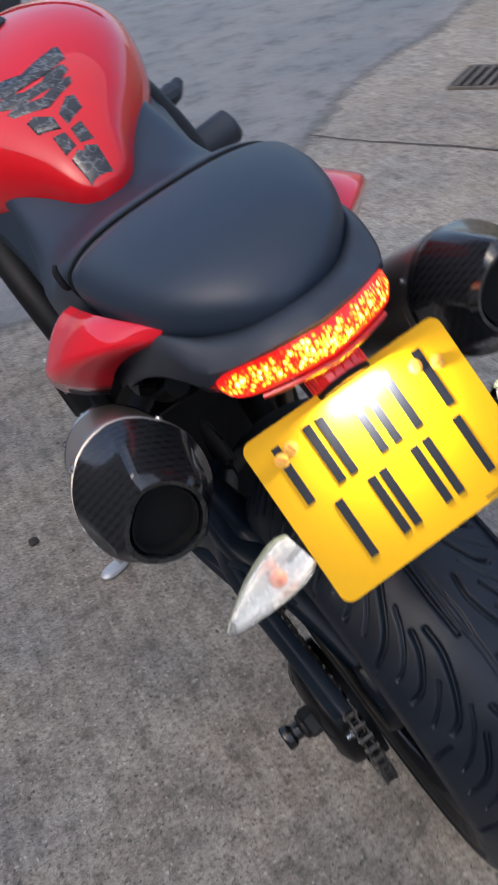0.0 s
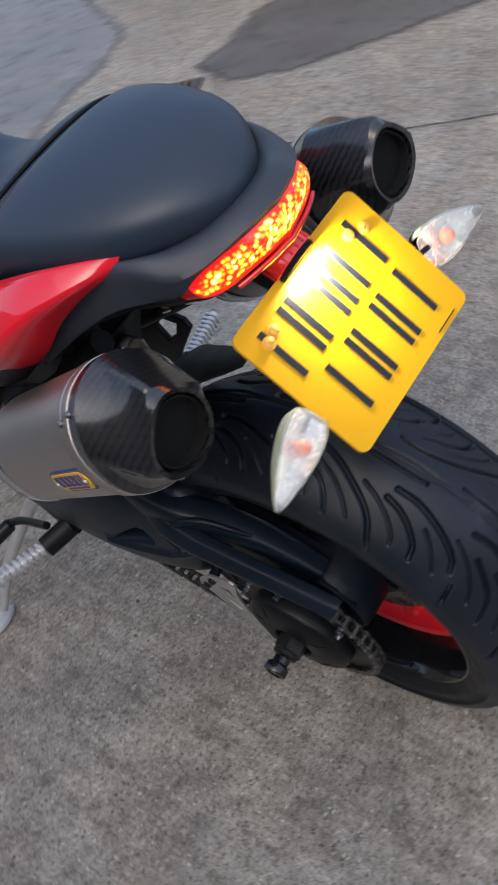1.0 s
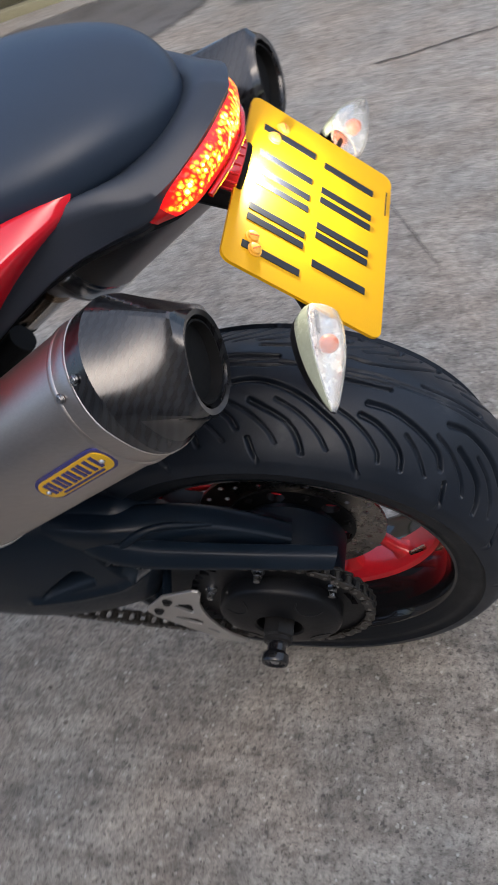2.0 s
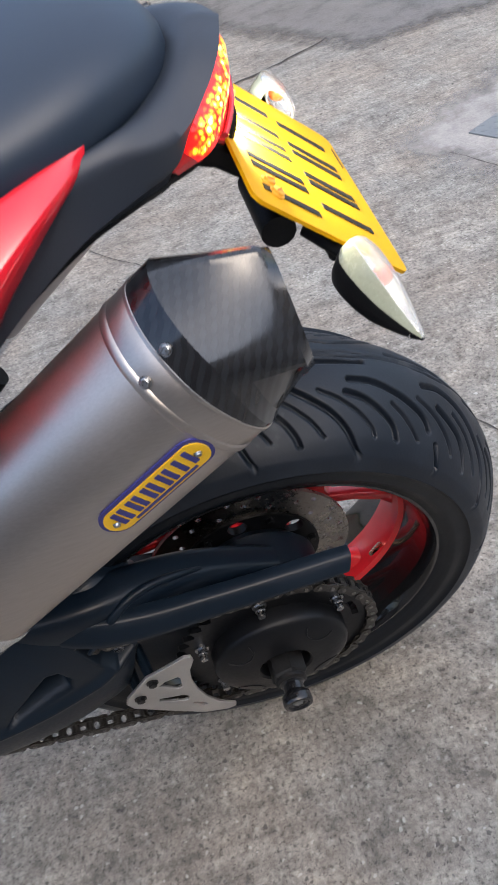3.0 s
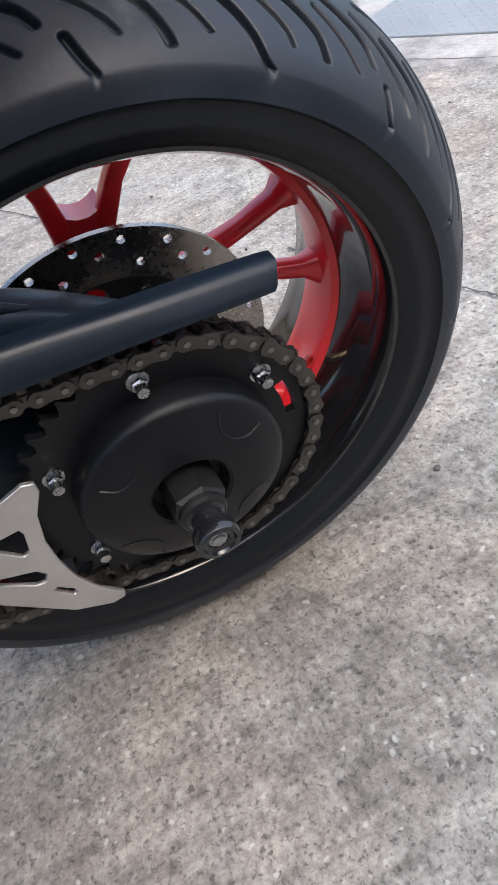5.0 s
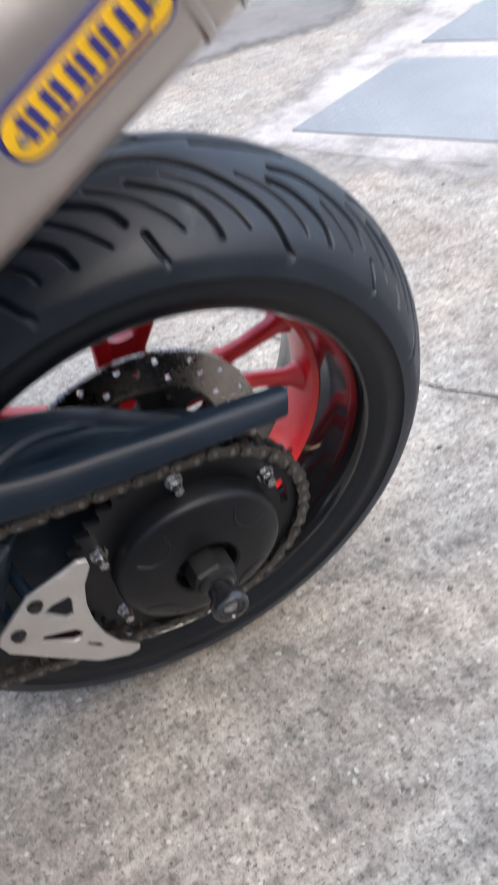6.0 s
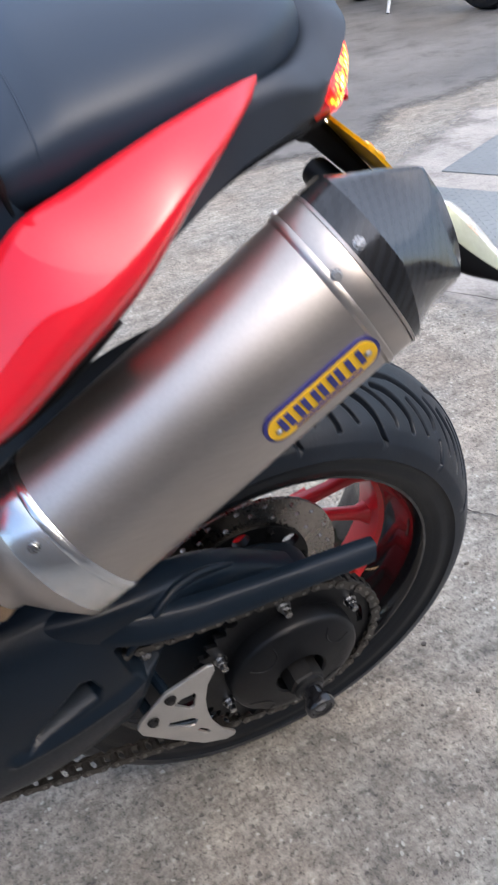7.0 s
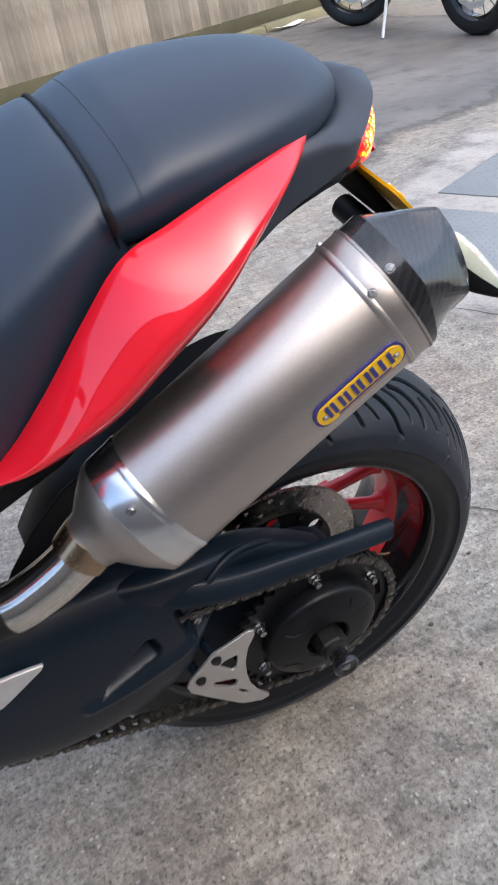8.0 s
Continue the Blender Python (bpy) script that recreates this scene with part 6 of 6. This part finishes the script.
stand = part("side_stand", tube([(-0.10, 0.62, 0.30), (-0.175, 0.665, 0.232), (-0.254, 0.698, 0.160), (-0.309, 0.702, 0.105)], [0.013, 0.012, 0.011, 0.010], 14, 16), white_metal, bike, "pale side stand with a rounded foot")
foot_ring = [(0.034 * math.copysign(abs(math.cos(a)) ** 0.8, math.cos(a)), 0.017 * math.copysign(abs(math.sin(a)) ** 0.8, math.sin(a))) for a in np.linspace(0, 2 * math.pi, 28, endpoint=False)]
foot = loft([[(x * k, y * k, z) for x, y in foot_ring] for z, k in ((-0.006, 0.90), (-0.004, 1.0), (0.001, 1.0), (0.005, 0.86), (0.0065, 0.5))])
bmesh.ops.transform(foot, matrix=pose(-0.3245, 0.700, 0.0915, 0, LEAN, 24), verts=foot.verts)
part("stand_foot", foot, white_metal, stand)
part("right_lever", tube([(0.19, 0.80, 0.80), (0.235, 0.83, 0.79), (0.26, 0.84, 0.80)], [0.012, 0.020, 0.008], 10, 10), tail_plastic, bike)
part("front_tyre", lathe([(0.235, -0.052), (0.255, -0.058), (0.279, -0.045), (0.288, 0.0), (0.279, 0.045), (0.255, 0.058), (0.235, 0.052)], 64, (0.0, 1.435, 0.30)), tyre_rubber, bike)
front_rim = part("front_rim", lathe([(0.236, -0.045), (0.20, -0.035), (0.20, 0.035), (0.236, 0.045)], 64, (0.0, 1.435, 0.30), closed=True), wheel_red, bike)
for k in range(5):
    a = radians(72 * k)
    part("front_spoke", tube([(0, 1.435, 0.30), (0, 1.435 + 0.203 * math.cos(a), 0.30 + 0.203 * math.sin(a))], 0.013, 10), wheel_red, front_rim)
for s in (-1, 1):
    part("fork_leg", tube([(s * 0.105, 1.42, 0.31), (s * 0.105, 1.22, 0.72), (s * 0.105, 1.10, 0.98)], [0.030, 0.027, 0.025], 16), black_plastic, bike)
part("front_mudguard", shell([[Vector((x, 1.435 - 0.325 * math.cos(radians(a)), 0.30 + (0.325 - 2.2 * x * x) * math.sin(radians(a)))) for x in np.linspace(-0.07, 0.07, 9)] for a in np.linspace(25, 140, 20)], 0.003), red_paint, bike)
part("handlebar", tube([(-0.37, 0.98, 1.05), (-0.24, 1.02, 1.07), (-0.1, 1.08, 1.05), (0.1, 1.08, 1.05), (0.24, 1.02, 1.07), (0.37, 0.98, 1.05)], 0.013, 12, 30), black_plastic, bike)


# ---------- another motorcycle parked by the fence ----------
def parked_motorcycle():
    base = new("parked_motorcycle")
    base.matrix_world = pose(4.80, -3.44, 0.0, 0, 0, 2)
    tagged(base, "dark dual purpose motorcycle parked near the fence", "motorcycle")
    for x, turn, r in ((-0.72, 8, 0.315), (0.72, 40, 0.315)):
        hub = new("wheel")
        hub.parent = base
        hub.matrix_local = pose(x, 0, r, 0, 0, 90 + turn)
        part("tyre", lathe([(0.225, -0.05), (0.255, -0.064), (0.290, -0.060), (0.308, -0.035), (0.315, 0.0), (0.308, 0.035), (0.290, 0.060), (0.255, 0.064), (0.225, 0.05)], 72, (0, 0, 0), closed=True), tyre_rubber, hub)
        part("rim", lathe([(0.228, -0.048), (0.222, -0.05), (0.20, -0.03), (0.20, 0.03), (0.222, 0.05), (0.228, 0.048)], 64, (0, 0, 0), closed=True), gloss_black, hub)
        wavy = [((0.150 + 0.007 * math.sin(10 * a)) * math.cos(a), (0.150 + 0.007 * math.sin(10 * a)) * math.sin(a)) for a in np.linspace(0, 2 * math.pi, 120, endpoint=False)]
        inner = [(0.112 * math.cos(a), 0.112 * math.sin(a)) for a in np.linspace(0, 2 * math.pi, 48, endpoint=False)]
        part("brake_disc", prism(wavy, 0.060, 0.065, [inner]), white_metal, hub, "bright wave-edged brake disc")
        part("hub", lathe([(0.01, -0.06), (0.035, -0.055), (0.03, 0.0), (0.035, 0.055), (0.01, 0.06)], 24, (0, 0, 0)), gloss_black, hub)
        for k in range(12):
            a = radians(30 * k)
            part("spoke", tube([(0.02 * (-1) ** k, 0.03 * math.cos(a), 0.03 * math.sin(a)), (0, 0.204 * math.cos(a + 0.2), 0.204 * math.sin(a + 0.2))], 0.003, 6), gloss_black, hub)
    for y in (-0.1, 0.1):
        part("fork_leg", tube([(0.72, y, 0.315), (0.46, y, 0.95)], 0.028, 12), black_plastic, base)
        part("swingarm", tube([(-0.72, y, 0.315), (-0.2, y, 0.40)], 0.03, 12), black_plastic, base)
    part("engine", block((0.46, 0.30, 0.36), (0.08, 0, 0.46), None, 0.05), black_plastic, base)
    part("tank", block((0.5, 0.28, 0.24), (0.16, 0, 0.86), None, 0.09), gloss_black, base)
    part("seat", block((0.62, 0.22, 0.09), (-0.36, 0, 0.86), None, 0.035), vinyl, base)
    part("tail", block((0.28, 0.16, 0.07), (-0.76, 0, 0.84), None, 0.025), black_plastic, base)
    part("side_stand", tube([(0.05, 0.16, 0.3), (-0.05, 0.30, 0.008)], 0.012, 10), white_metal, base)
    part("engine_guard", tube([(0.20, 0.18, 0.24), (0.30, 0.20, 0.20), (0.36, 0.16, 0.30)], 0.02, 10), white_metal, base)


parked_motorcycle()
